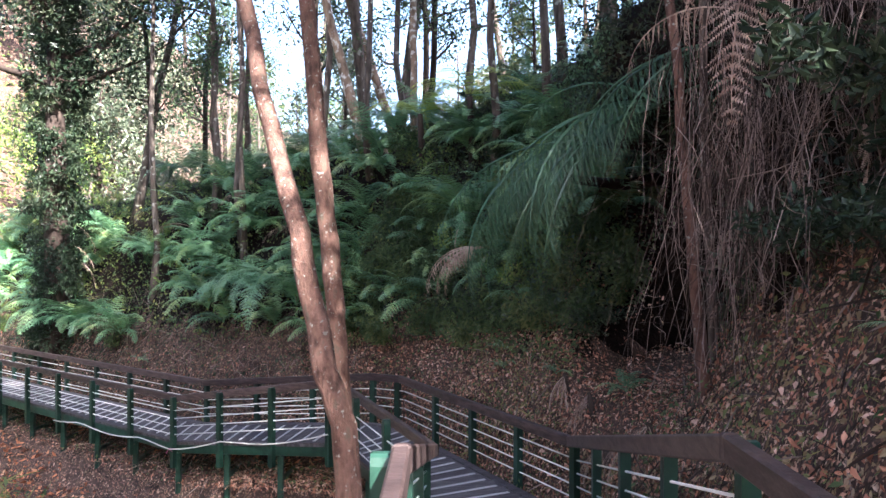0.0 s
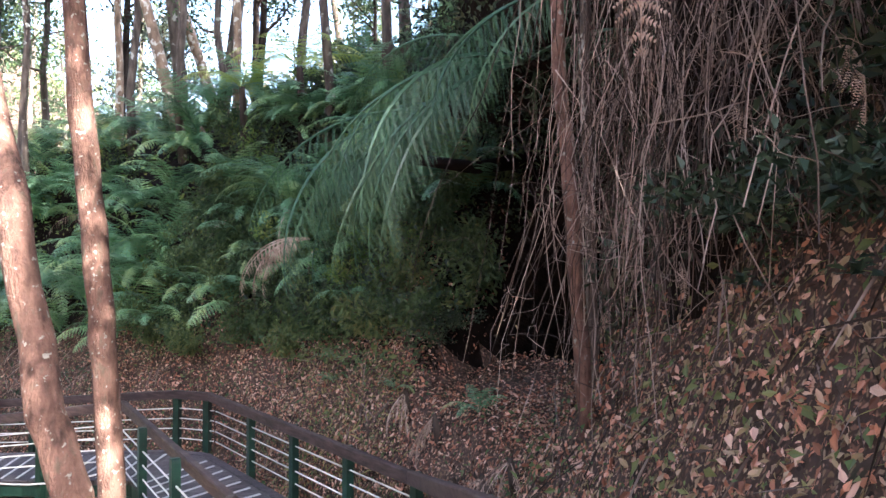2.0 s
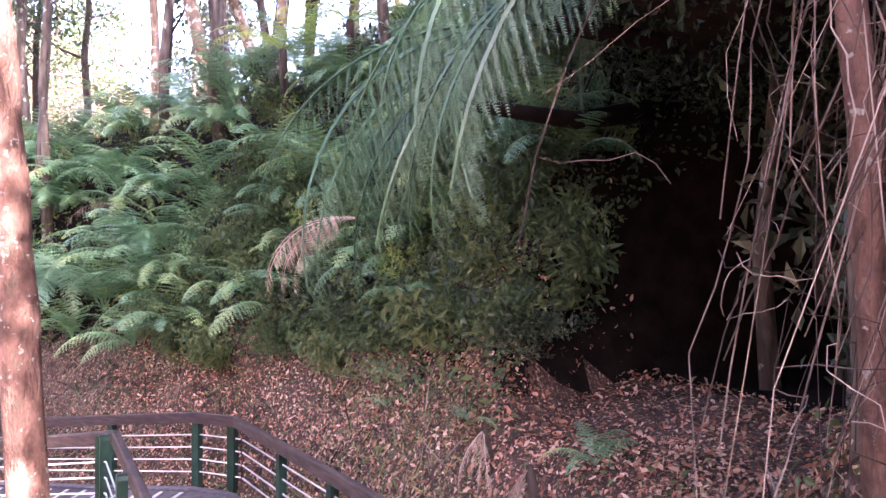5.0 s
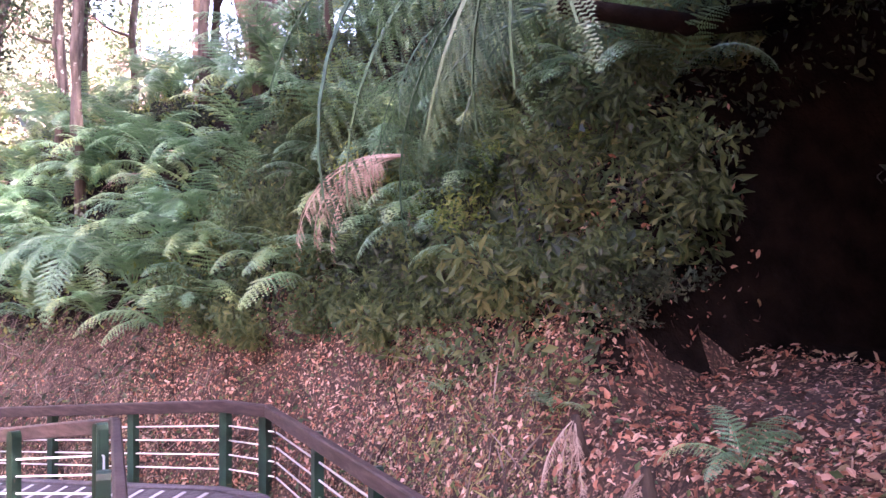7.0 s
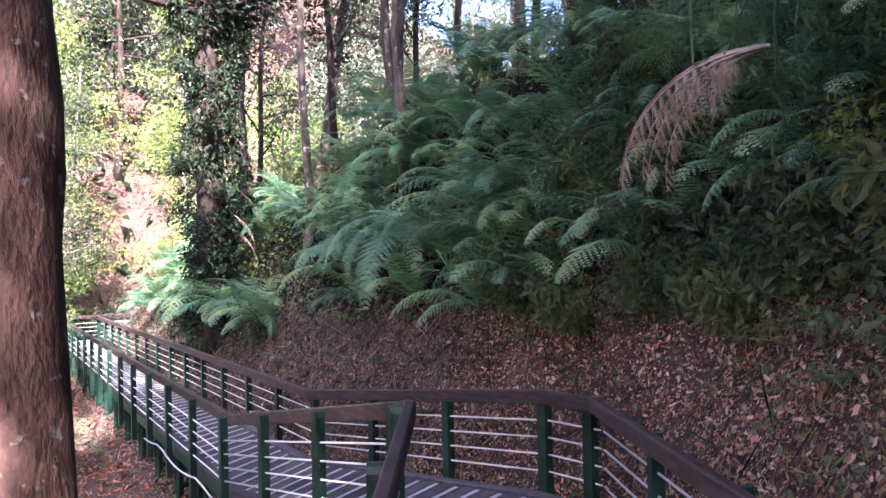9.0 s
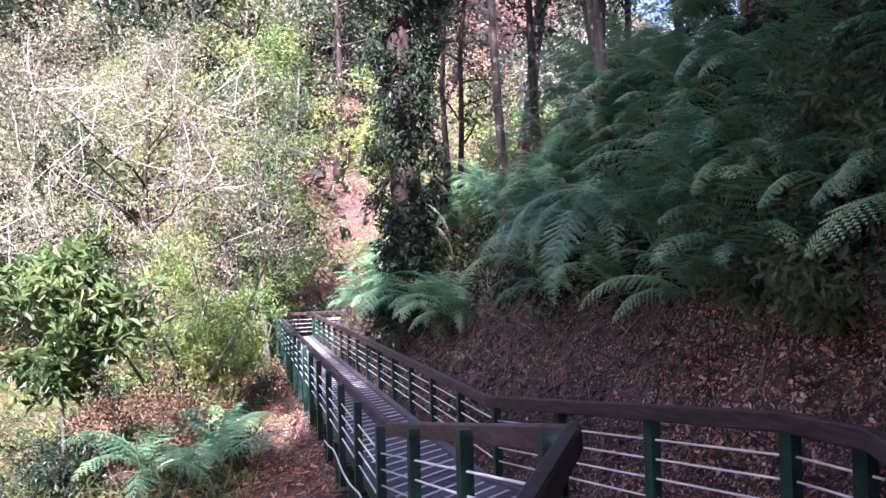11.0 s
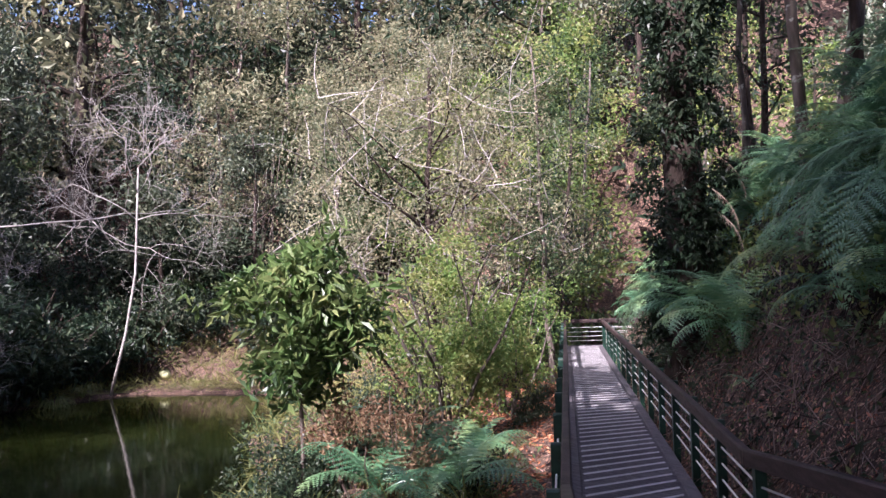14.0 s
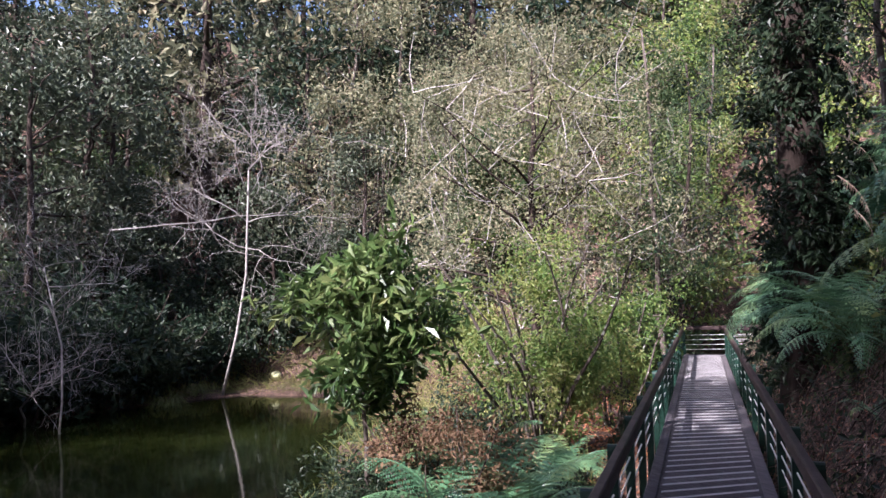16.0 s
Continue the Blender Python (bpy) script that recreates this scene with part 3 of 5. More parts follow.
def tree(name, label, height, radius, bark, leaf, crown_from=0.5, limbs=9, spread=2.2, each=46, size=0.16, clump=0.75, lean=(0, 0), bend=0.06, category="tree", group="", bare=0.0, slim=0.45, twigs=3, rounded=False, twig_bark=None):
    """A tree at the origin: tapered trunk, limbs, and a crown of leaf clumps about the limbs' ends."""
    ob = tagged(new(name), label, category, group=group)
    n = 9
    pts, w = [], np.array([0.0, 0.0])
    for i in range(n + 1):
        k = i / n
        w = w + RNG.normal(size=2) * bend * height / n
        pts.append((lean[0] * k + w[0], lean[1] * k + w[1], height * k - 0.3 * (i == 0)))
    rad = [radius * (1.25 if i == 0 else 1.0 - 0.72 * i / n) for i in range(n + 1)]
    piece("trunk", mesh_from("trunk", *tube(pts, rad, 9), bark, smooth=True), ob)
    ends = []
    for i in range(limbs):
        k = crown_from + (0.98 - crown_from) * (i + RNG.random()) / limbs
        j = min(n - 1, int(k * n))
        base = np.array(lerp(pts[j], pts[j + 1], k * n - j))
        a = RNG.uniform(0, 2 * math.pi)
        ln = spread * RNG.uniform(0.6, 1.15) * (1.15 - 0.6 * (k - crown_from) / (1 - crown_from + 1e-6))
        if rounded:
            q = (k - crown_from) / (1 - crown_from)
            ln = spread * RNG.uniform(0.75, 1.2) * max(0.35, math.sqrt(max(0.0, 1 - (1.7 * q - 0.7) ** 2)))
        bp = branch_points(base, (math.cos(a), math.sin(a), RNG.uniform(0.1, 0.7)), ln, 0.35)
        r0 = radius * 0.38 * (1.1 - k * 0.5)
        parts, fine = [tube(bp, list(np.linspace(r0, r0 * 0.2, len(bp))), 4, closed=False)], []
        for q in range(twigs):
            s = bp[2 + q % 4]
            tp = branch_points(s, RNG.normal(size=3) + (0, 0, 0.3), ln * 0.5, 0.5, 3)
            (fine if twig_bark else parts).append(tube(tp, list(np.linspace(r0 * 0.35, r0 * 0.08, len(tp))), 3, closed=False))
            ends.append(tp[-1])
            ends.append(tp[1])
        limb = piece("limb", mesh_from("limb", *joined(parts), bark, smooth=True), ob)
        if fine:
            piece("twig", mesh_from("twig", *joined(fine), twig_bark), limb, label="bare silvery twigs")
        ends.append(bp[-1])
        ends.append(bp[3])
    keep = [e for e in ends if RNG.random() > bare]
    keep.append(np.array(pts[-1]))
    v, f = clumps(keep, clump, each, size, slim)
    piece("crown", mesh_from("crown", v, f, leaf), ob)
    return ob


def shrub(name, label, height, width, stems, leaf, each=40, size=0.1, clump=0.3, bark=None, category="shrub", group="", slim=0.45, hang=0.0, per_stem=5, fill=0):
    """A shrub at the origin: stems from one foot, leaves in clumps along them."""
    ob = tagged(new(name), label, category, group=group)
    parts, ends = [], []
    for i in range(stems):
        a = 2 * math.pi * (i + RNG.random()) / stems
        o = width * 0.5 * math.sqrt(RNG.random())
        bp = branch_points((0.06 * math.cos(a), 0.06 * math.sin(a), -0.12), (math.cos(a) * o, math.sin(a) * o, height * RNG.uniform(0.5, 1.0)), math.hypot(o, height * RNG.uniform(0.6, 1.0)), 0.3)
        piece("stem", mesh_from("stem", *tube(bp, list(np.linspace(0.012 * height, 0.003 * height, len(bp))), 4), bark or M_BARK_DARK), ob)
        for q in range(per_stem):
            b = bp[1 + int(RNG.integers(len(bp) - 1))]
            ends.append(b + RNG.normal(size=3) * width * 0.12)
    lobes = []
    for i in range(11):
        d = RNG.normal(size=3)
        d *= RNG.uniform(0.35, 1.0) / np.linalg.norm(d)
        lobes.append((d * (width * 0.46, width * 0.46, height * 0.4) + (0, 0, height * 0.52), RNG.uniform(0.1, 0.22) * width))
    for i in range(fill):
        c, rad = lobes[int(RNG.integers(len(lobes)))]
        ends.append(c + RNG.normal(size=3) * rad * (0.75, 0.75, 0.6))
    v, f = clumps(ends, clump, each, size, slim, hang)
    v[:, 2] = np.maximum(v[:, 2], -0.1)
    piece("foliage", mesh_from("foliage", v, f, leaf), ob)
    return ob


def bare_tree(name, label, base, fork, size, bark, depth=4, trunk_r=0.12):
    """A leafless tree: a trunk from base to fork, then branching twigs."""
    ob = tagged(new(name), label, "dead tree")
    ob.matrix_basis = pose(*base)
    top = np.array(fork) - np.array(base)
    mid = top * 0.5 + RNG.normal(size=3) * 0.15 * np.linalg.norm(top) * 0.4
    piece("trunk", mesh_from("trunk", *tube([(0, 0, -0.3), mid * 0.5 + (0.15, 0.1, 0), mid, lerp(mid, top, 0.5), top], [trunk_r, trunk_r * 0.9, trunk_r * 0.8, trunk_r * 0.7, trunk_r * 0.5], 7), bark, smooth=True), ob)

    def grow(p, way, ln, r, d, out):
        bp = branch_points(p, way, ln, 0.4, 4)
        out.append(tube(bp, list(np.linspace(r, r * 0.55, len(bp))), 4))
        if d:
            for q in range(4 if d > 2 else 3):
                w = bp[-1] - bp[-3] + RNG.normal(size=3) * ln * 0.5 + np.array([0, 0, 0.12 * ln])
                grow(bp[-1 - (q % 3)], w, ln * RNG.uniform(0.5, 0.8), r * 0.6, d - 1, out)

    for i in range(8):
        out = []
        a = 2 * math.pi * (i + RNG.random()) / 8
        start = lerp(mid, top, 0.25 + 0.75 * (i % 4) / 3)
        grow(start, (math.cos(a), math.sin(a), RNG.uniform(0.2, 1.1)), size * RNG.uniform(0.55, 1.0), trunk_r * 0.42, depth - 1, out)
        piece("branch", mesh_from("branch", *joined(out), bark, smooth=True), ob)
    return ob


def scatter(name, label, category, xy, size, mat, lift=(0.01, 0.05), flat=0.8, slim=0.5, fold=0.12):
    """Loose leaves or blades on the ground, as one object that nobody could count."""
    x, y = xy[:, 0], xy[:, 1]
    z = ground(x, y)
    e = 0.15
    nor = np.stack([ground(x - e, y) - ground(x + e, y), ground(x, y - e) - ground(x, y + e), np.full_like(x, 2 * e)], 1)
    nor /= np.linalg.norm(nor, axis=1, keepdims=True)
    r = RNG.normal(size=(len(x), 3))
    way = r - nor * (r * nor).sum(1, keepdims=True) * flat
    p = np.stack([x, y, z], 1) + nor * RNG.uniform(*lift, len(x))[:, None]
    w = way / np.linalg.norm(way, axis=1, keepdims=True)
    L = (np.clip(RNG.lognormal(-0.1, 0.45, len(x)), 0.35, 1.8) * size)[:, None]
    n2 = nor + RNG.normal(size=nor.shape) * (1.05 - flat)
    s = np.cross(w, n2)
    s /= np.linalg.norm(s, axis=1, keepdims=True) + 1e-9
    u = np.cross(s, w)
    if mat not in (M_LITTER, M_LITTER_RUST):
        b = p + w * L * 0.45 + s * L * slim * 0.5 + u * L * fold
        d = p + w * L * 0.45 - s * L * slim * 0.5 + u * L * fold
        v = np.stack([p, b, p + w * L, d], 1).reshape(-1, 3)
        i = np.arange(len(x))[:, None] * 4
        f = np.concatenate([i + [0, 1, 2], i + [0, 2, 3]], 1).reshape(-1, 3)
    else:
        k = lambda a, b: RNG.uniform(a, b, (len(x), 1))
        b1 = p + w * L * k(0.2, 0.35) + s * L * slim * k(0.35, 0.55) + u * L * k(0, 0.2)
        b2 = p + w * L * k(0.55, 0.75) + s * L * slim * k(0.2, 0.45) + u * L * k(-0.05, 0.3)
        d2 = p + w * L * k(0.55, 0.75) - s * L * slim * k(0.2, 0.45) + u * L * k(-0.05, 0.3)
        d1 = p + w * L * k(0.2, 0.35) - s * L * slim * k(0.35, 0.55) + u * L * k(0, 0.2)
        v = np.stack([p, b1, b2, p + w * L + u * L * k(-0.1, 0.25), d2, d1], 1).reshape(-1, 3)
        i = np.arange(len(x))[:, None] * 6
        f = np.concatenate([i + [0, 1, 2], i + [0, 2, 3], i + [0, 3, 4], i + [0, 4, 5]], 1).reshape(-1, 3)
    return tagged(new(name, mesh_from(name, v, f, mat)), label, category, kind="stuff")


def strip_points(n, g0, g1, r0, r1, power=1.0, clear=True):
    """Random places between g0 and g1 metres along and r0 and r1 metres from the handrail, thinning out with power."""
    out, got = [], 0
    while got < n:
        x, y = RNG.uniform(-34, 12, n * 4), RNG.uniform(-10, 44, n * 4)
        sd, _, gone = along(x, y)
        g = gone - 43.45
        rr = np.where(sd > 0, sd - 0.72, sd + 0.72)
        q = (rr - r0) / (r1 - r0)
        ok = ((in_hollow(x, y) > 1.5) | (not clear)) & (g > g0) & (g < g1) & (q > 0) & (q < 1) & (RNG.random(n * 4) < (1.001 - np.clip(q, 0, 1)) ** (power - 1) * np.clip((r1 - r0) / 60 * 40, 0.3, 1))
        out.append(np.stack([x[ok], y[ok]], 1))
        got += int(ok.sum())
    return np.concatenate(out)[:n]


# ---- leaf litter and undergrowth ----
scatter("leaf_litter", "brown and rust fallen leaves strewn over the bank", "fallen leaves", np.concatenate([strip_points(24000, -4, 4.2, 0.0, 1.25, 1.35), strip_points(33000, 4.2, 13.6, 0.0, 1.6, 1.25, False), strip_points(5000, 5.0, 10, 1.1, 2.9, 1.2, False), strip_points(15000, 12.8, 38, 0.0, 1.15, 1.35)]), 0.043, M_LITTER, (0.0, 0.06), 0.6)
scatter("leaf_litter", "orange fallen leaves on the slope beside the boardwalk", "fallen leaves", strip_points(18000, 2, 38, -3.5, -0.0), 0.09, M_LITTER_RUST)
scatter("undergrowth", "low green creepers and seedlings on the bank", "undergrowth", strip_points(9000, -3, 38, 0.1, 2.0), 0.05, M_LEAF_MID, (0.02, 0.16), 0.4)
scatter("grass_tuft", "yellowish dry grass and moss on the bank", "grass", strip_points(9000, -3, 14, 0.1, 1.6), 0.09, M_GRASS, (0.0, 0.03), 0.45, 0.05, 0.02)
scatter("undergrowth", "dense dark green creeping leaves over the upper bank", "undergrowth", strip_points(11000, 12.5, 38, 1.2, 8.0, 2.0), 0.07, M_LEAF_MID, (0.05, 0.4), 0.35)
scatter("undergrowth", "mid green leafy ground cover over the upper bank", "undergrowth", strip_points(7000, 12, 38, 1.3, 8.0, 2.0), 0.075, M_LEAF_LIGHT, (0.1, 0.5), 0.3)
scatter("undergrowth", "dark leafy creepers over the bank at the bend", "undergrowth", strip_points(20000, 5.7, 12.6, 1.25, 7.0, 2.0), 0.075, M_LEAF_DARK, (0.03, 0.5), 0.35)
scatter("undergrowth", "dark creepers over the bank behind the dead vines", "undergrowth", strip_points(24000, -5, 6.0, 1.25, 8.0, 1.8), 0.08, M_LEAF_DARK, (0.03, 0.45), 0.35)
scatter("undergrowth", "blue-green leafy creepers over the bank at the bend", "undergrowth", strip_points(15000, 5.7, 12.6, 1.0, 6.0, 2.0), 0.065, M_LEAF_MID, (0.03, 0.45), 0.3)
scatter("grass_tuft", "straw-coloured moss and fine grass at the bend of the bank", "grass", strip_points(2600, 6.2, 9.2, 0.15, 1.1), 0.10, M_GRASS, (0.0, 0.03), 0.2, 0.09, 0.02)
scatter("leaf_litter", "dry leaves over the slope below the ramp", "fallen leaves", strip_points(7000, -6, 6, -9.0, 0.0), 0.10, M_LITTER)
scatter("undergrowth", "sparse green growth on the slope below the ramp", "undergrowth", strip_points(5000, -6, 8, -9.0, -0.4), 0.12, M_LEAF_MID, (0.02, 0.3), 0.3)
scatter("dry_stems", "dry brown stalks and roots lying on the bank", "dry stalks", strip_points(9000, -3, 38, 0.25, 2.0), 0.40, M_VINE, (0.0, 0.06), 0.6, 0.016, 0.02)

# ---- ferns ----
for x, y in np.concatenate([strip_points(46, 12.5, 20, 1.0, 5.0, 1.7), strip_points(44, 20, 37, 0.85, 5.0, 2.0), strip_points(22, 9.5, 12.5, 1.4, 5.0, 1.8)]):
    fern(x, y, gz(x, y) + 0.5, RNG.uniform(0.95, 1.6), int(RNG.integers(7, 11)), "arching green fern growing on the steep bank", downhill(x, y), 250, dead=int(RNG.random() < 0.1))
for x, y in strip_points(40, 5.7, 14, 1.2, 4.5, 1.7):
    fern(x, y, gz(x, y) + 0.3, RNG.uniform(0.7, 1.3), 6, "blue-green fern among leafy undergrowth on the bank", downhill(x, y), 240, dead=int(RNG.random() < 0.1))
for i in range(14):
    g = RNG.uniform(-3, 34)
    x, y = spot(g, RNG.uniform(0.5, 1.5))
    fern(x, y, gz(x, y) + 0.03, RNG.uniform(0.28, 0.5), 5, "small young fern sprouting from leaf litter", downhill(x, y), 300, group="young ferns")
# the long frond that hangs over the handrail beyond the bend
big = tagged(new("fern"), "large pale green fern hanging over the path, skylight painted in", "fern", group="ferns on the bank")
big.matrix_basis = pose(-3.85, 18.1, 1.1)
for a, size, tilt in ((260, 2.0, 20), (240, 1.7, 10), (222, 1.7, 2), (205, 1.6, 0), (286, 1.5, 14), (180, 1.6, -8)):
    piece("frond", FRONDS[5], big, pose_s(0, 0, 0, size, a, RNG.uniform(-8, 8), tilt))
piece("trunk", mesh_from("trunk", *tube([(0.5, 0.9, -0.4), (0.2, 0.4, -0.1), (0, 0, 0.03)], [0.1, 0.08, 0.05], 7), M_BARK_DARK, smooth=True), big, label="dark shaggy trunk")
fern(-11.4, 23.6, gz(-11.4, 23.6) + 0.6, 1.9, 7, "large green fern below the ivy-covered trunk", downhill(-11.4, 23.6), 170, (0, 1))
for x, y, sc in ((-3.2, 12.3, 0.6), (-4.4, 13.1, 0.7), (-2.1, 10.9, 0.5), (-6.0, 14.3, 0.6)):
    fern(x, y, gz(x, y) + 0.1, sc, 6, "bright green fern below the boardwalk", group="ferns by the pond")
for g, rr, sc in ((8.9, 1.35, 0.8), (9.6, 1.7, 1.2), (10.3, 1.5, 1.1), (9.2, 1.9, 1.1)):
    x, y = spot(g, rr)
    fern(x, y, gz(x, y) + 0.25, sc, 6, "blue-green fern among leafy undergrowth on the bank", downhill(x, y), 200)
# the tree ferns over the hollow
for x, y, z, s, ways in (
    (2.35, 8.75, 3.25, 2.75, ((150, 0), (163, 6), (176, 2), (190, 8), (205, 4), (222, 2), (128, -6), (100, -6), (70, -10), (20, 0), (300, 10))),
    (1.95, 10.3, 3.05, 2.8, ((140, 2), (158, 8), (172, 0), (188, 6), (204, 12), (220, 6), (240, 4), (110, -8), (60, 0))),
    (2.75, 7.85, 3.7, 2.2, ((170, 10), (195, 4), (150, 4), (100, 0), (60, 0))),
    (1.7, 11.8, 2.7, 2.0, ((165, 4), (185, 8), (205, 2), (228, 10), (145, 0), (120, -6))),
):
    tf = tagged(new("tree_fern"), "big drooping blue-green tree fern over a dark hollow", "tree fern", group="tree ferns")
    tf.matrix_basis = pose(x, y, z)
    for i, (a, tilt) in enumerate(ways):
        tilt += 23 if 130 < a < 250 else 0
        piece("frond", FRONDS[3 + i % 2], tf, pose_s(0, 0, 0, s * RNG.uniform(0.85, 1.1), a + RNG.uniform(-5, 5), RNG.uniform(-12, 12), tilt))
    # trunk painted near black to sink into the hollow's shade
    piece("trunk", mesh_from("trunk", *tube([(1.8, 0.4, 0.1), (1.0, 0.2, -0.05), (0, 0, 0.03)], [0.11, 0.085, 0.06], 8), M_SHADE_BLACK, smooth=True), tf, label="dark shaggy trunk")
# ridge ferns with sunlight painted in yellow-green, and withered fronds at the lip of the hollow
for x, y, z, s in ((0.55, 16.9, 4.9, 1.7), (-0.5, 17.6, 4.6, 1.3)):
    tf = tagged(new("tree_fern"), "tree fern on the ridge with sunlight painted yellow-green into its fronds", "tree fern", group="tree ferns")
    tf.matrix_basis = pose(x, y, z)
    for i in range(9):
        piece("frond", FRONDS[6], tf, pose_s(0, 0, 0, s * RNG.uniform(0.85, 1.1), 200 + 40 * i + RNG.uniform(-8, 8), RNG.uniform(-10, 10), RNG.uniform(-6, 8)))
    piece("trunk", mesh_from("trunk", *tube([(0.1, 0.1, gz(x, y) - z - 0.2), (0.05, 0, -0.8), (0, 0, 0.03)], [0.1, 0.08, 0.06], 8), M_BARK_DARK, smooth=True), tf, label="dark shaggy trunk")
for x, y, h in ((1.95, 8.6, 200), (1.85, 9.3, 185), (1.8, 10.0, 170), (1.6, 10.7, 190), (2.0, 7.9, 210)):
    df = tagged(new("withered_fern"), "small withered brown fern at the lip of the hollow", "dead fern", group="withered ferns")
    df.matrix_basis = pose(x, y, gz(x, y) + 0.35)
    for i in range(5):
        piece("dead_frond", DEAD_FRONDS[1], df, pose_s(0, 0, 0, RNG.uniform(0.45, 0.75), h + RNG.uniform(-70, 70), RNG.uniform(-10, 10), RNG.uniform(-10, 20)))
    piece("root_stock", mesh_from("root_stock", *tube([(0.08, 0, -0.42), (0.03, 0, -0.15), (0, 0, 0.02)], [0.05, 0.04, 0.025], 7), M_BARK_DARK, smooth=True), df)
# withered frond over the bend
wf = tagged(new("withered_fern"), "withered pinkish-brown fern frond bent over the path", "dead fern")
wf.matrix_basis = pose(0.62, 12.35, 1.72)
for a, size, tilt in ((152, 1.45, 14), (158, 1.4, 18), (146, 1.35, 20), (166, 1.2, 24), (150, 1.2, 28), (140, 1.1, 16)):
    piece("dead_frond", DEAD_FRONDS[0], wf, pose_s(0, 0, 0, size, a, 0, tilt))

# ---- small shrubs of the bank ----
SHRUBS = [
    shrub("leafy_shrub", "small leafy green shrub on the bank", 0.8, 0.8, 5, M_LEAF_MID, 40, 0.075, 0.2, group="small shrubs"),
    shrub("leafy_shrub", "small dark-leaved shrub on the bank", 0.8, 0.9, 5, M_LEAF_DARK, 44, 0.08, 0.2, group="small shrubs"),
    shrub("leafy_shrub", "thin yellow-green shrub on the bank", 1.1, 0.8, 5, M_LEAF_LIGHT, 38, 0.07, 0.22, group="small shrubs"),
]


def place(ob, first, x, y, z, s, rz):
    """The first time moves the thing itself, afterwards a copy of it."""
    m = pose_s(x, y, z, s, rz)
    if first:
        ob.matrix_basis = m
        return ob
    return copy_thing(ob, m)


for i, (x, y) in enumerate(np.concatenate([strip_points(3, 8, 12, 1.6, 3.0), strip_points(40, 13, 38, 1.0, 5.5, 1.8), strip_points(46, 5.7, 13, 1.25, 5.0, 1.8)])):
    k = int(RNG.choice([0, 0, 0, 1, 2, 2]))
    place(SHRUBS[i] if i < 3 else SHRUBS[k], i < 3, x, y, gz(x, y), RNG.uniform(0.6, 1.2), RNG.uniform(0, 360))
for g, rr, k, sc in ((9.1, 1.7, 2, 1.0), (10.1, 1.7, 1, 1.0), (9.4, 1.4, 0, 1.0), (9.7, 2.3, 0, 1.3)):
    x, y = spot(g, rr)
    place(SHRUBS[k], False, x, y, gz(x, y), sc, g * 70)
for i in range(18):
    x, y = spot(RNG.uniform(-4, 5), 1.45 + 3.5 * RNG.random())
    place(SHRUBS[i % 2], False, x, y, gz(x, y), RNG.uniform(0.5, 1.1), RNG.uniform(0, 360))

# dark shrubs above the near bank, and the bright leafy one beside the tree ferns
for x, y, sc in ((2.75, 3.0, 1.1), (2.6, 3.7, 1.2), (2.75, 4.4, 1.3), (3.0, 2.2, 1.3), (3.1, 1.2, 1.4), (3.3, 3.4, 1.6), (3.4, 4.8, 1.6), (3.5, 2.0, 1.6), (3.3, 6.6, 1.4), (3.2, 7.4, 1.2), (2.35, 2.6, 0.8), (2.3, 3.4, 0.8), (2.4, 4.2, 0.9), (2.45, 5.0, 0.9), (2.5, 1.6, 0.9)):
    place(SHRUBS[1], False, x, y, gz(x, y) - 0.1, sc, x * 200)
for x, y, z, sc in ((1.35, 13.0, 9, 0.9), (1.2, 13.7, 9, 0.8)):
    place(SHRUBS[2], False, x, y, min(z, gz(x, y)), sc, x * 300)
herb = shrub("leafy_herb", "leafy dark green herb with narrow leaves on the bank", 0.7, 0.7, 4, M_LEAF_MID, 30, 0.11, 0.2, group="leafy herbs", slim=0.32, hang=0.5, per_stem=9)
for i, (x, y) in enumerate(strip_points(50, 5.9, 12.6, 0.95, 3.2, 1.6)):
    place(herb, i == 0, x, y, gz(x, y) + 0.05, RNG.uniform(0.7, 1.25), RNG.uniform(0, 360))

# ---- curtain of dead vines ----


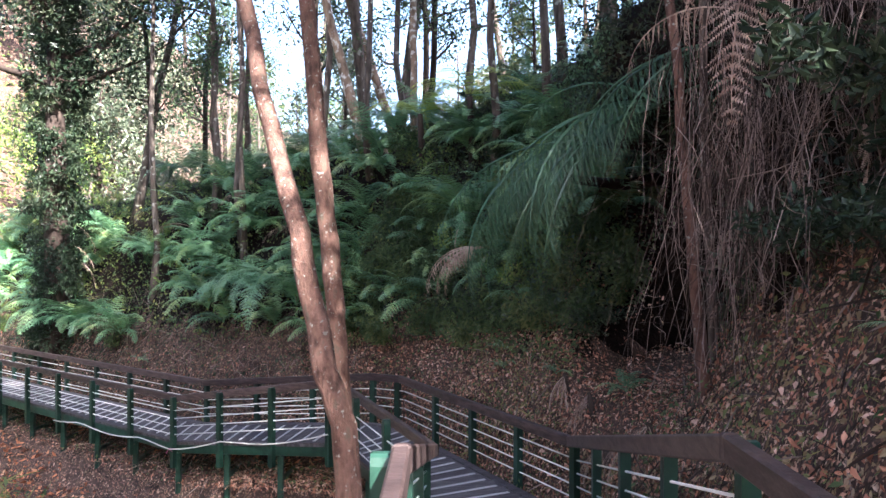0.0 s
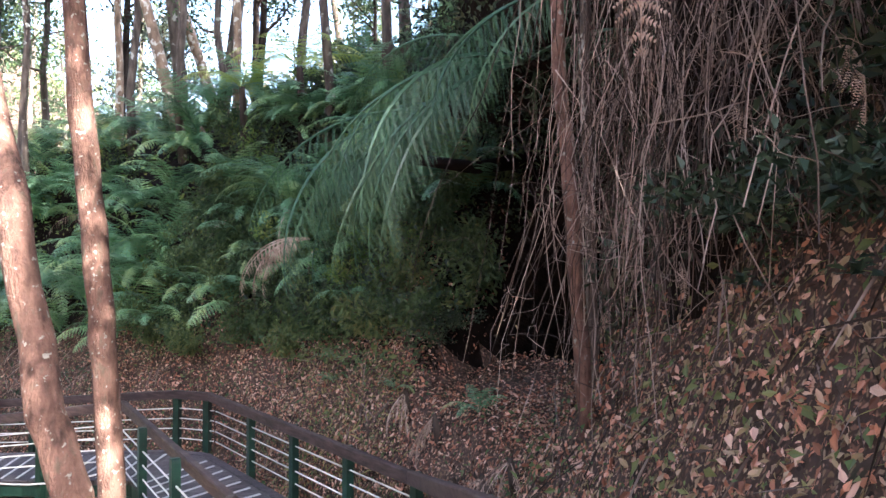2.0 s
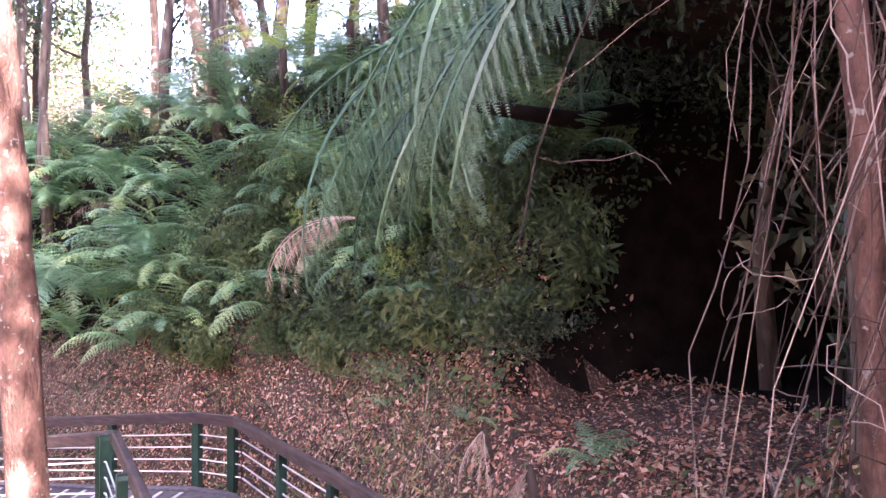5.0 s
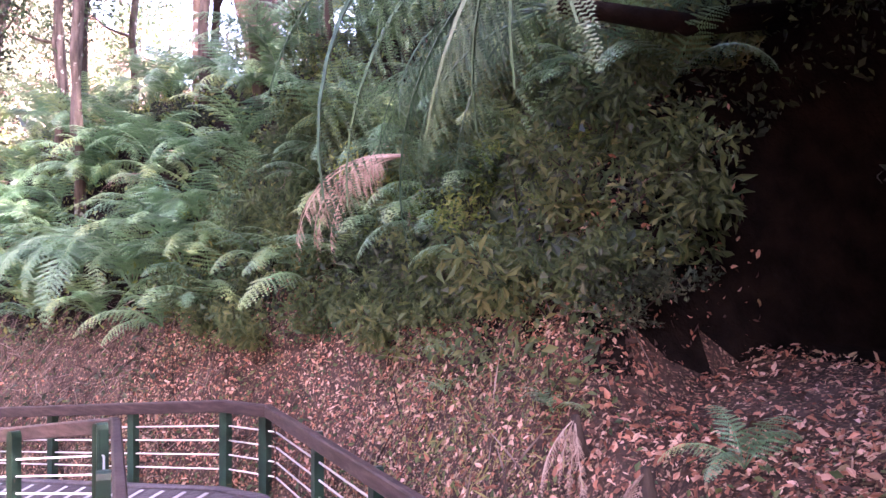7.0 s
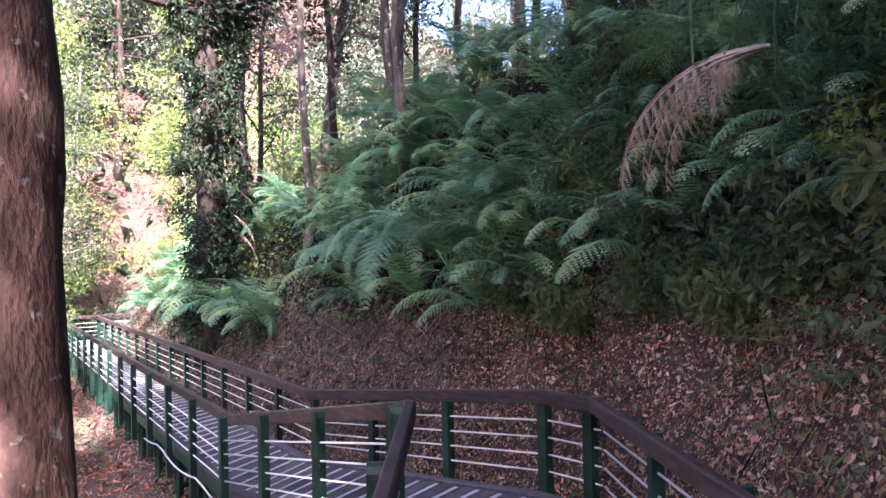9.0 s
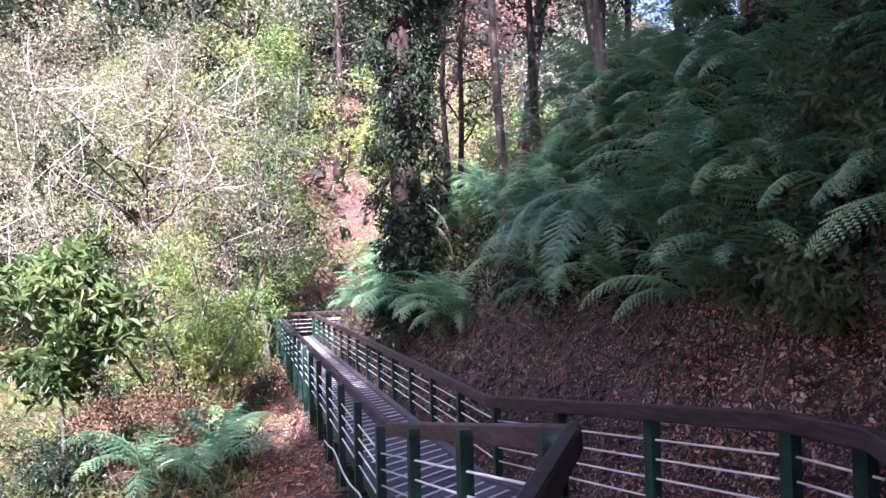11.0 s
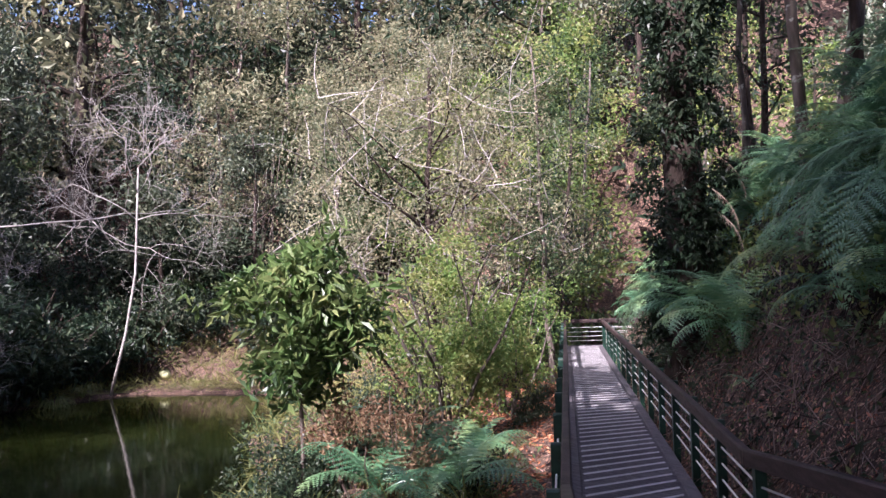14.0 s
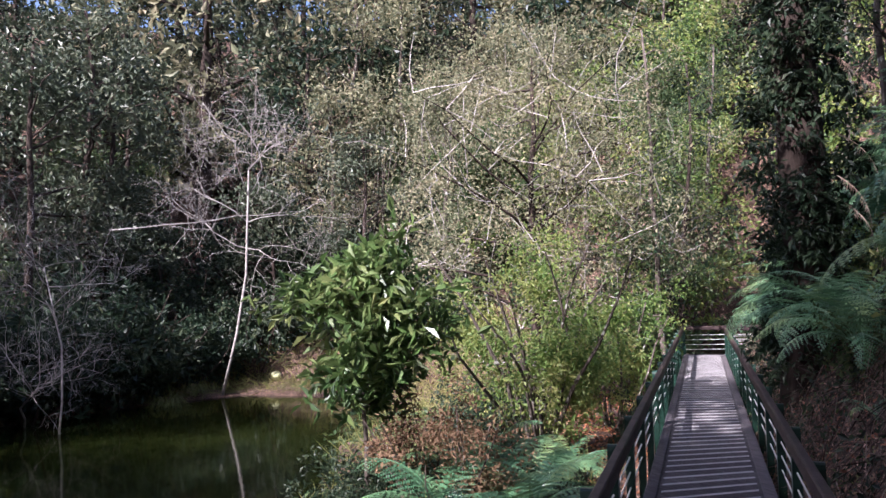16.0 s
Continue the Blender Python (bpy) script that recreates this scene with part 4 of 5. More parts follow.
def vine_curtain():
    mass = tagged(new("dead_vine_curtain"), "hanging curtain of dry grey-brown vines over a black core painted as shade", "dead vines")
    # black core added behind the strands, painting the shade between them
    piece("old_trunk", mesh_from("old_trunk", *tube([(3.15, 5.9, -0.2), (3.2, 6.0, 1.8), (3.1, 6.0, 3.6), (3.0, 6.1, 5.6)], [0.8, 0.75, 0.8, 0.7], 12), M_SHADE_BLACK, smooth=True), mass)
    for bundle in range(5):
        parts = []
        for i in range(100):
            a = RNG.uniform(0, 2 * math.pi)
            r = RNG.uniform(0.35, 0.95)
            x, y = 3.0 + math.cos(a) * r * 0.95, 5.75 + math.sin(a) * r * 1.3
            z = RNG.uniform(2.6, 5.4)
            end = max(gz(x, y) + 0.05, RNG.uniform(0.3, 2.2))
            p, w = np.array([x, y, z]), RNG.normal(size=3) * 0.12
            pts = [p]
            n = 9
            for k in range(n):
                w = w * 0.7 + RNG.normal(size=3) * 0.05
                p = p + np.array([w[0], w[1], -(z - end) / n])
                pts.append(p)
            if i % 3 == 0:
                bp = branch_points(pts[int(RNG.integers(2, 8))], RNG.normal(size=3) * (1, 1, 0.6), RNG.uniform(0.2, 0.6), 0.9, 6)
                parts.append(tube(bp, [0.0016] * len(bp), 3, closed=False))
            rr = RNG.choice([0.0015, 0.002, 0.0024, 0.003])
            parts.append(tube(pts, [rr] * len(pts), 3, closed=False))
        for i in range(26):
            p = np.array([RNG.uniform(2.2, 3.3), RNG.uniform(4.3, 6.7), RNG.uniform(1.0, 4.5)])
            bp = branch_points(p, (RNG.normal() * 0.7, RNG.normal() * 0.7, RNG.uniform(-1.6, -0.2)), RNG.uniform(0.25, 0.6), 0.7, 6)
            parts.append(tube(bp, [0.002] * len(bp), 3, closed=False))
        tagged(piece("vine_tangle", mesh_from("vine_tangle", *joined(parts), M_VINE), mass), kind="stuff")
    piece("dead_frond", DEAD_FRONDS[2], mass, pose_s(2.25, 5.95, 3.85, 1.35, 232, 0, 4), "broad withered hanging fern frond")
    for x, y, z, size in ((2.1, 5.78, 1.92, 0.3), (2.2, 5.6, 1.55, 0.2), (2.4, 5.1, 1.5, 0.26), (2.3, 5.3, 2.3, 0.25), (2.15, 6.3, 1.3, 0.24), (2.5, 4.8, 1.9, 0.28)):
        piece("dead_frond", DEAD_FRONDS[2], mass, pose_s(x, y, z, size, 225 + 40 * math.sin(z * 9), 0, 0), "small rust-brown withered leaf")
    # the front of the curtain, along the foot of the bank
    for bundle in range(8):
        parts = []
        for i in range(60):
            k = RNG.random()
            x, y = 2.1 + 0.75 * k + RNG.normal() * 0.14, 6.95 - 2.9 * k + RNG.normal() * 0.12
            z = RNG.uniform(2.3, 4.6)
            end = max(gz(x, y) + 0.03, RNG.uniform(0.3, 1.9))
            p, w = np.array([x, y, z]), RNG.normal(size=3) * 0.05
            pts = [p]
            for q in range(10):
                w = w * 0.75 + RNG.normal(size=3) * 0.035
                p = p + np.array([w[0], w[1], -(z - end) / 10])
                pts.append(p)
            parts.append(tube(pts, list(np.linspace(1.0, 0.6, 11) * RNG.choice([0.0022, 0.003, 0.004, 0.0055])), 3, closed=False))
            for q in range(2):
                bp = branch_points(pts[int(RNG.integers(2, 10))], RNG.normal(size=3) * (1, 1, 0.7), RNG.uniform(0.15, 0.5), 0.9, 6)
                parts.append(tube(bp, [0.0017] * len(bp), 3, closed=False))
        tagged(piece("vine_tangle", mesh_from("vine_tangle", *joined(parts), M_VINE), mass), kind="stuff")
    for i in range(8):
        a = RNG.uniform(120, 260)
        q = (2.9 + math.cos(radians(a)) * 0.7, 6.0 + math.sin(radians(a)) * 0.9, RNG.uniform(2.2, 4.6))
        piece("dead_frond", DEAD_FRONDS[i % 2], mass, pose_s(*q, RNG.uniform(0.6, 1.2), a, RNG.uniform(-10, 10), 10), "withered hanging fern frond")


vine_curtain()

# ---- trees ----


def stem(name, label, pts, radii, mat, category="tree", leaf=None, crown=()):
    """A single tree given by the line of its trunk, with boughs and leaves above."""
    ob = tagged(new(name), label, category)
    fine, fr = [], []
    for i in range(len(pts) - 1):
        for k in range(4):
            q = lerp(pts[i], pts[i + 1], k / 4)
            fine.append((q[0] + RNG.normal() * 0.012, q[1] + RNG.normal() * 0.012, q[2]))
            fr.append((radii[i] + (radii[i + 1] - radii[i]) * k / 4) * RNG.uniform(0.95, 1.06))
    fine.append(pts[-1])
    fr.append(radii[-1])
    piece("trunk", mesh_from("trunk", *tube(fine, fr, 12), mat, smooth=True), ob)
    if leaf:
        ends = []
        for i in range(10):
            bp = branch_points(lerp(pts[-2], pts[-1], RNG.uniform(0.3, 1)), (RNG.normal(), RNG.normal(), 0.5), RNG.uniform(1.5, 3.2), 0.3)
            piece("limb", mesh_from("limb", *tube(bp, list(np.linspace(radii[-1] * 0.6, 0.01, len(bp))), 5), mat, smooth=True), ob)
            ends += [bp[-1], bp[-2], bp[-3] + RNG.normal(size=3) * 0.4, bp[-1] + RNG.normal(size=3) * 0.6]
        piece("crown", mesh_from("crown", *clumps(ends, 0.9, 70, 0.16), leaf), ob)
    return ob


stem("slender_tree", "slender red-barked tree with pale lichen beside the handrail", [(-1.0, 9.05, gz(-1.0, 9.05) - 0.3), (-1.17, 9.14, 0.65), (-1.25, 9.18, 1.4), (-1.4, 9.28, 2.75), (-1.68, 9.42, 5.5), (-1.95, 9.55, 8.5)], [0.125, 0.108, 0.106, 0.102, 0.09, 0.07], M_BARK_RED, leaf=M_LEAF_DARK)
stem("slender_tree", "leaning red-barked tree with pale lichen beside the handrail", [(-0.52, 6.3, gz(-0.55, 6.3) - 0.3), (-0.78, 6.43, 0.3), (-0.99, 6.6, 0.85), (-1.24, 6.9, 1.85), (-1.72, 7.7, 3.2), (-2.4, 8.8, 5.6), (-2.9, 9.5, 8.4)], [0.115, 0.1, 0.096, 0.09, 0.082, 0.072, 0.05], M_BARK_RED, leaf=M_LEAF_DARK)
stem("slender_tree", "thin mossy tree standing among dead vines", [(2.27, 6.95, 0.0), (2.2, 6.85, 0.7), (2.08, 6.75, 1.75), (2.0, 6.85, 2.85), (1.95, 7.0, 4.2), (1.9, 7.1, 8.0)], [0.06, 0.055, 0.05, 0.045, 0.04, 0.03], M_BARK_RED, leaf=M_LEAF_DARK)
stem("slender_tree", "thin pale tree standing among dead vines", [(2.45, 7.3, 0.3), (2.38, 7.25, 1.6), (2.32, 7.2, 3.2), (2.3, 7.4, 8.0)], [0.045, 0.04, 0.036, 0.02], M_BARK_GREY, leaf=M_LEAF_DARK)


for label, pts, rad in (
    ("pale mottled trunk leaning on the ridge of the bank", [(-1.6, 20.5, 2.4), (-2.28, 20.5, 5.3), (-3.0, 20.6, 8.0), (-4.0, 20.8, 12.0)], [0.15, 0.13, 0.11, 0.07]),
    ("pale mottled trunk leaning behind the ridge of the bank", [(-1.0, 25.2, 3.5), (-2.07, 25.2, 6.95), (-3.3, 25.4, 10.5), (-4.3, 25.6, 14.0)], [0.16, 0.14, 0.12, 0.07]),
    ("straight thin brown trunk on the ridge of the bank", [(-0.75, 19.9, 2.5), (-0.72, 19.9, 6.2), (-0.75, 19.9, 9.0), (-0.7, 20.0, 12.0)], [0.1, 0.09, 0.08, 0.05]),
    ("straight thin yellowish trunk on the ridge of the bank", [(-3.55, 22.4, 2.6), (-3.6, 22.4, 6.0), (-3.7, 22.4, 9.5), (-3.6, 22.4, 13.0)], [0.1, 0.09, 0.08, 0.05]),
):
    stem("slender_tree", label, pts, rad, M_BARK_PALE, leaf=M_LEAF_MID)


def ivy_tree():
    ob = tree("ivy_tree", "massive dark trunk wrapped in ivy and dead fronds", 13, 0.42, M_BARK_DARK, M_LEAF_DARK, 0.55, 12, 3.5, 60, 0.17, 1.0)
    x, y = -10.9, 22.9
    ob.matrix_basis = pose(x, y, gz(x, y) - 0.2)
    c = []
    for i in range(560):
        a, z = RNG.uniform(0, 2 * math.pi), RNG.uniform(0, 12)
        r = 0.5 + 0.22 * math.sin(z * 1.7 + 2 * a) + RNG.uniform(-0.12, 0.2)
        c.append((math.cos(a) * r, math.sin(a) * r, z))
    piece("ivy", mesh_from("ivy", *clumps(c, 0.3, 46, 0.13, hang=0.6), M_LEAF_DARK), ob, label="dark glossy ivy leaves")
    for i in range(5):
        a = RNG.uniform(0, 360)
        piece("dead_frond", DEAD_FRONDS[1], ob, pose_s(0.45 * math.cos(radians(a)), 0.45 * math.sin(radians(a)), RNG.uniform(1, 6), 1.1, a), "withered hanging frond")


ivy_tree()

HILL = [
    tree("forest_tree", "tall thin grey-barked forest tree above the bank", 12, 0.12, M_BARK_DARK, M_LEAF_DARK, 0.2, 13, 2.0, 26, 0.15, 0.8, (0.4, 0.2), group="hillside trees"),
    tree("forest_tree", "tall thin brown-barked forest tree above the bank", 11, 0.11, M_BARK_GREY, M_LEAF_MID, 0.22, 13, 1.9, 24, 0.14, 0.8, (-0.6, 0.3), group="hillside trees"),
    tree("forest_tree", "leaning pale-barked forest tree above the bank", 12, 0.14, M_BARK_GREY, M_LEAF_MID, 0.45, 10, 2.4, 24, 0.15, 0.85, (1.8, -0.5), group="hillside trees"),
]
HILL_AT = [(-6.3, 23.0, 1), (-8.9, 25.2, 0), (-9.8, 25.6, 2), (-2.0, 22.0, 2), (-1.5, 23.4, 2), (-0.9, 20.5, 1), (0.6, 19.0, 1), (4.2, 18.0, 0), (2.6, 16.5, 1), (-4.5, 27.0, 0), (-12.5, 27.0, 0), (-7.0, 29.0, 1), (-14.5, 29.5, 0)]
for i in range(22):
    x, y = spot(RNG.uniform(9, 36), RNG.uniform(7, 24))
    HILL_AT.append((x, y, int(RNG.integers(3))))
for i in range(9):
    x, y = spot(RNG.uniform(-6, 6), RNG.uniform(4, 12))
    HILL_AT.append((x, y, int(RNG.integers(3))))
used = set()
for x, y, k in HILL_AT:
    place(HILL[k], k not in used, x, y, gz(x, y) - 0.1, RNG.uniform(0.85, 1.2), RNG.uniform(0, 360))
    used.add(k)

# ---- far side of the pond ----
FAR = [
    tree("forest_tree", "dense dark evergreen tree on the far slope, repeated nearby to block sun", 8, 0.16, M_BARK_DARK, M_LEAF_FAR, 0.1, 15, 3.4, 42, 0.25, 1.1, twigs=2, group="far forest trees", rounded=True),
    tree("forest_tree", "bushy mid green tree on the far slope", 7, 0.15, M_BARK_DARK, M_LEAF_MID, 0.12, 14, 3.3, 40, 0.25, 1.1, twigs=2, group="far forest trees", rounded=True),
    tree("forest_tree", "grey-green thin-crowned tree on the far slope", 9, 0.14, M_BARK_GREY, M_LEAF_GREY, 0.15, 15, 3.4, 40, 0.2, 1.15, twigs=3, group="far forest trees", bare=0.15, rounded=True),
    tree("forest_tree", "tall slender dark tree on the far slope", 11, 0.18, M_BARK_DARK, M_LEAF_FAR, 0.3, 14, 3.0, 40, 0.25, 1.1, twigs=2, group="far forest trees", rounded=True),
]
FAR_LIGHT = [
    tree("forest_tree", "distant dark green forest tree", 9, 0.2, M_BARK_DARK, M_LEAF_DARK, 0.05, 9, 3.6, 32, 0.30, 1.7, twigs=2, group="distant forest trees", rounded=True),
    tree("forest_tree", "distant pale green forest tree", 9, 0.2, M_BARK_DARK, M_LEAF_GREY, 0.05, 9, 3.6, 32, 0.30, 1.7, twigs=2, group="distant forest trees", rounded=True),
]
used = set()
count = 0
tries = 0
while count < 52 and tries < 3000:
    tries += 1
    a, r = radians(RNG.uniform(50, 104)), RNG.uniform(26, 52)
    x, y = -1.6 - math.sin(a) * r, 13.4 + math.cos(a) * r
    pts = np.array([x]), np.array([y])
    dp = float(pond_distance(*pts)[0])
    s = float(along(*pts)[0][0])
    if dp < 3.5 or abs(s) < 4.0 or (dp < 9 and x > -33 and y > 19):
        continue
    k = int(RNG.choice([0, 0, 1, 2, 3, 3]))
    if math.degrees(a) < 70:
        k = int(RNG.choice([1, 2, 2, 0]))
    place(FAR[k], k not in used, x, y, gz(x, y) - 0.2, RNG.uniform(0.8, 1.3), RNG.uniform(0, 360))
    used.add(k)
    count += 1

for g, rr, k in ((9, 9, 1), (7, 12, 0), (12.5, 9, 1), (24, 12, 0), (29, 11, 1), (33, 10, 0)):
    x, y = spot(g, rr)
    place(FAR[k], False, x, y, gz(x, y) - 0.3, RNG.uniform(0.6, 0.85), RNG.uniform(0, 360))

# forest closing the view behind the ridge, and shade trees added along the near shore behind the walker
light_used = set()
for i in range(54):
    a, rr = radians(-6 + 110 * (i + RNG.random()) / 54), (48, 60, 74)[i % 3] + RNG.uniform(-5, 5)
    x, y = -1.6 - math.sin(a) * rr, 10 + math.cos(a) * rr
    k = int(RNG.random() < (0.5 if 40 < math.degrees(a) < 72 else 0.2))
    if math.degrees(a) < 44 and i % 5 > 1:
        continue
    place(FAR_LIGHT[k], k not in light_used, x, y, gz(x, y) - 0.3, RNG.uniform(1.1, 1.6), RNG.uniform(0, 360))
    light_used.add(k)
FAR.append(tree("forest_tree", "sunlit yellow-green tree beyond the boardwalk's end", 8, 0.14, M_BARK_GREY, M_LEAF_LIGHT, 0.08, 13, 3.2, 44, 0.22, 1.25, twigs=2, group="far forest trees", rounded=True))
first = True
for x, y in ((-26.5, 33.5), (-29.5, 37.0), (-24.0, 38.5), (-31.5, 32.0), (-27.0, 42.0), (-21.0, 43.0), (-34.0, 38.0), (-18.0, 41.5), (-37.0, 33.0)):
    place(FAR[4], first, x, y, gz(x, y) - 0.3, RNG.uniform(0.9, 1.25), RNG.uniform(0, 360))
    first = False
for i in range(8):
    x, y = RNG.uniform(-36, -16), RNG.uniform(38, 52)
    place(FAR[int(RNG.choice([0, 1, 3, 3]))], False, x, y, gz(x, y) - 0.2, RNG.uniform(0.9, 1.3), RNG.uniform(0, 360))
pts = np.stack([RNG.uniform(-80, 10, 14000), RNG.uniform(0, 80, 14000)], 1)
pts = pts[(pond_distance(pts[:, 0], pts[:, 1]) > 4) & (np.abs(along(pts[:, 0], pts[:, 1])[0]) > 7)]
scatter("undergrowth", "low green growth over the forest floor", "undergrowth", pts, 0.6, M_LEAF_DARK, (0.0, 0.6), 0.4)
# added trees, crowns out of view, that block sun and sky
SHADE = tree("forest_tree", "tall dark-crowned tree added to shade the boardwalk and bank", 13, 0.085, M_BARK_GREY, M_LEAF_DARK, 0.52, 14, 3.6, 50, 0.23, 1.25, twigs=2, group="shade trees")
first = True
for x, y in ((-4.6, 0.0), (-3.4, 0.6), (-9.0, -2.0), (-13.0, 1.0), (-7.0, -7.0), (-14.5, -5.0), (-11.0, -9.0), (-18.0, -2.0), (4.6, -2.0), (5.2, 2.5), (4.2, 11.5), (2.2, 15.6), (-3.2, 20.8), (-12.8, 26.6), (5.8, 9.4), (7.5, 0.0), (8.0, 12.0), (7.5, -5.0), (10.0, 4.0), (-1.8, 19.2), (-4.8, 20.2), (-9.5, 1.5), (-13.0, 3.0), (-16.5, 1.5), (3.0, 13.4), (1.2, 16.0), (5.4, 7.2), (-5.2, 20.8), (-7.6, 21.4), (-6.2, 22.4), (3.4, -7.0), (2.8, -11.0), (4.0, 8.0), (4.4, 5.6), (4.6, 10.2), (3.8, 13.0)):
    place(SHADE, first, x, y, gz(x, y) - 0.2, RNG.uniform(0.95, 1.15), RNG.uniform(0, 360))
    first = False
# taller copies added where more sun had to be blocked
for x, y in ((-6.6, 9.0), (3.6, -1.4), (4.2, -4.4), (-21.0, -1.5), (-22.8, 1.0), (4.8, 6.4), (5.4, 9.0), (5.2, 12.4), (3.4, 15.8), (5.0, 3.2), (6.6, 0.6), (6.6, 5.0)):
    place(SHADE, False, x, y, gz(x, y) - 0.2, RNG.uniform(1.35, 1.5), RNG.uniform(0, 360))

# low-crowned copies added on the near hill, out of view, to block light
for x, y in ((4.6, 4.2), (5.6, 1.4), (6.5, 6.4), (7.2, 9.3), (5.6, -2.4), (6.2, 7.6), (5.6, 11.6), (4.4, 14.2), (4.2, 2.6)):
    place(FAR[0], False, x, y, gz(x, y) - 0.3, RNG.uniform(0.9, 1.1), RNG.uniform(0, 360))

# trees and shrubs between the pond and the boardwalk
pale = tree("pale_tree", "wide pale tree with bare silvery twigs and sparse leaves", 11, 0.17, M_BARK_DARK, M_LEAF_GREY, 0.12, 34, 4.6, 52, 0.12, 0.85, bare=0.1, twigs=8, rounded=True, twig_bark=M_WOOD_PALE)
pale.matrix_basis = pose(-23.6, 25.2, gz(-23.6, 25.2) - 0.2)
for x, y, s, k in ((-21.3, 28.2, 1.0, 1), (-24.5, 31.0, 1.1, 0), (-26.5, 34.0, 1.1, 1), (-17.6, 36.5, 1.0, 0)):
    place(HILL[k], False, x, y, gz(x, y) - 0.2, s, RNG.uniform(0, 360))
b = tree("broadleaf_bush", "dark glossy broad-leaved young tree at the pond's edge", 4.3, 0.05, M_BARK_GREY, M_LEAF_GLOSSY, 0.43, 24, 1.15, 13, 0.27, 0.36, slim=0.34, twigs=4, category="bush", rounded=True)
b.matrix_basis = pose(-13.9, 16.9, gz(-13.9, 16.9) - 0.1)
b = shrub("sunlit_shrub", "airy yellow-green sunlit shrub beside the pond", 5.4, 4.4, 11, M_LEAF_LIGHT, 46, 0.12, 0.5, M_BARK_GREY, per_stem=4, fill=190)
b.matrix_basis = pose_s(-17.3, 21.7, gz(-17.3, 21.7) - 0.1, 1.0)
b = shrub("sunlit_shrub", "tall bright green sunlit shrub beside the boardwalk", 4.4, 3.0, 8, M_LEAF_LIGHT, 46, 0.12, 0.5, M_BARK_GREY, per_stem=4, fill=110)
b.matrix_basis = pose(-19.8, 25.2, gz(-19.8, 25.2) - 0.1)
b = shrub("brown_bush", "half-dead brown bush on the pond's shore", 2.3, 2.2, 14, M_LEAF_BROWN, 40, 0.08, 0.35, M_VINE, per_stem=3, fill=80)
b.matrix_basis = pose_s(-13.0, 17.7, gz(-13.0, 17.7) - 0.1, 1.0)
for x, y, s in ((-14.8, 19.5, 1.7), (-13.6, 18.4, 1.6), (-15.8, 20.4, 1.3), (-12.3, 17.5, 1.6), (-14.0, 20.4, 1.2), (-11.9, 18.7, 1.4), (-13.0, 19.4, 1.4)):
    fern(x, y, gz(x, y) + 0.45, s, 11, "dark green fern low beside the boardwalk", group="ferns by the pond", dead=1)
low = shrub("low_bush", "low tangled green bush beside the boardwalk", 1.2, 1.8, 12, M_LEAF_DARK, 40, 0.09, 0.3, group="low bushes by the pond")
first = True
for x, y, s in ((-15.2, 18.9, 0.9), (-12.6, 19.2, 0.9), (-16.6, 19.6, 1.2), (-18.6, 20.6, 1.3), (-17.0, 24.0, 1.0), (-20.5, 21.8, 1.3), (-3.0, 11.5, 0.7), (-4.6, 12.2, 0.8), (-6.8, 13.6, 0.8), (-9.4, 15.6, 0.9), (-2.3, 9.6, 0.7), (-13.8, 16.6, 1.0), (-14.4, 17.3, 1.3), (-13.9, 17.2, 1.1)):
    place(low, first, x, y, gz(x, y) - 0.05, s, RNG.uniform(0, 360))
    first = False

# shore grass
pts = []
while len(pts) < 14000:
    x, y = RNG.uniform(-42, -24), RNG.uniform(13, 31)
    d = float(pond_distance(np.array([x]), np.array([y]))[0])
    if 0.0 < d < 6:
        pts.append((x, y))
scatter("shore_grass", "pale yellow-green grass along the pond's far shore", "grass", np.array(pts), 0.5, M_GRASS, (0.0, 0.1), 0.1, 0.05, 0.02)
bare_tree("dead_tree", "bleached leafless tree on the far slope", (-35.3, 17.0, -3.7), (-34.9, 18.1, 5.3), 3.1, M_WOOD_PALE, 5, 0.06)
bare_tree("dead_tree", "pale dead sapling leaning over the pond", (-28.6, 11.5, -4.5), (-29.3, 11.1, 1.2), 1.9, M_WOOD_PALE, 5, 0.035)
bare_tree("dead_tree", "fallen pale dead branches over the water", (-31.0, 10.4, -3.9), (-28.6, 11.0, -2.4), 2.0, M_WOOD_PALE, 5, 0.04)

# low growth on the far shore, down to the water
bank_bush = shrub("shore_bush", "dense dark bush on the pond's far shore", 2.6, 3.4, 5, M_LEAF_DARK, 34, 0.19, 0.5, group="shore bushes", per_stem=2, fill=40)
bank_bush_b = shrub("shore_bush", "mid green bush on the pond's far shore", 2.4, 3.0, 5, M_LEAF_MID, 32, 0.18, 0.5, group="shore bushes", per_stem=2, fill=38)
firsts = {0, 1}
count = 0
while count < 42:
    a, rr = radians(RNG.uniform(70, 104)), RNG.uniform(22, 52)
    x, y = -1.6 - math.sin(a) * rr, 13.4 + math.cos(a) * rr
    d = float(pond_distance(np.array([x]), np.array([y]))[0])
    if d < 0.25 or d > 11 or (x > -37 and y > 16.5):
        continue
    k = int(RNG.random() < 0.35)
    place((bank_bush, bank_bush_b)[k], k in firsts, x, y, gz(x, y) - 0.1, RNG.uniform(0.8, 1.4), RNG.uniform(0, 360))
    firsts.discard(k)
    count += 1
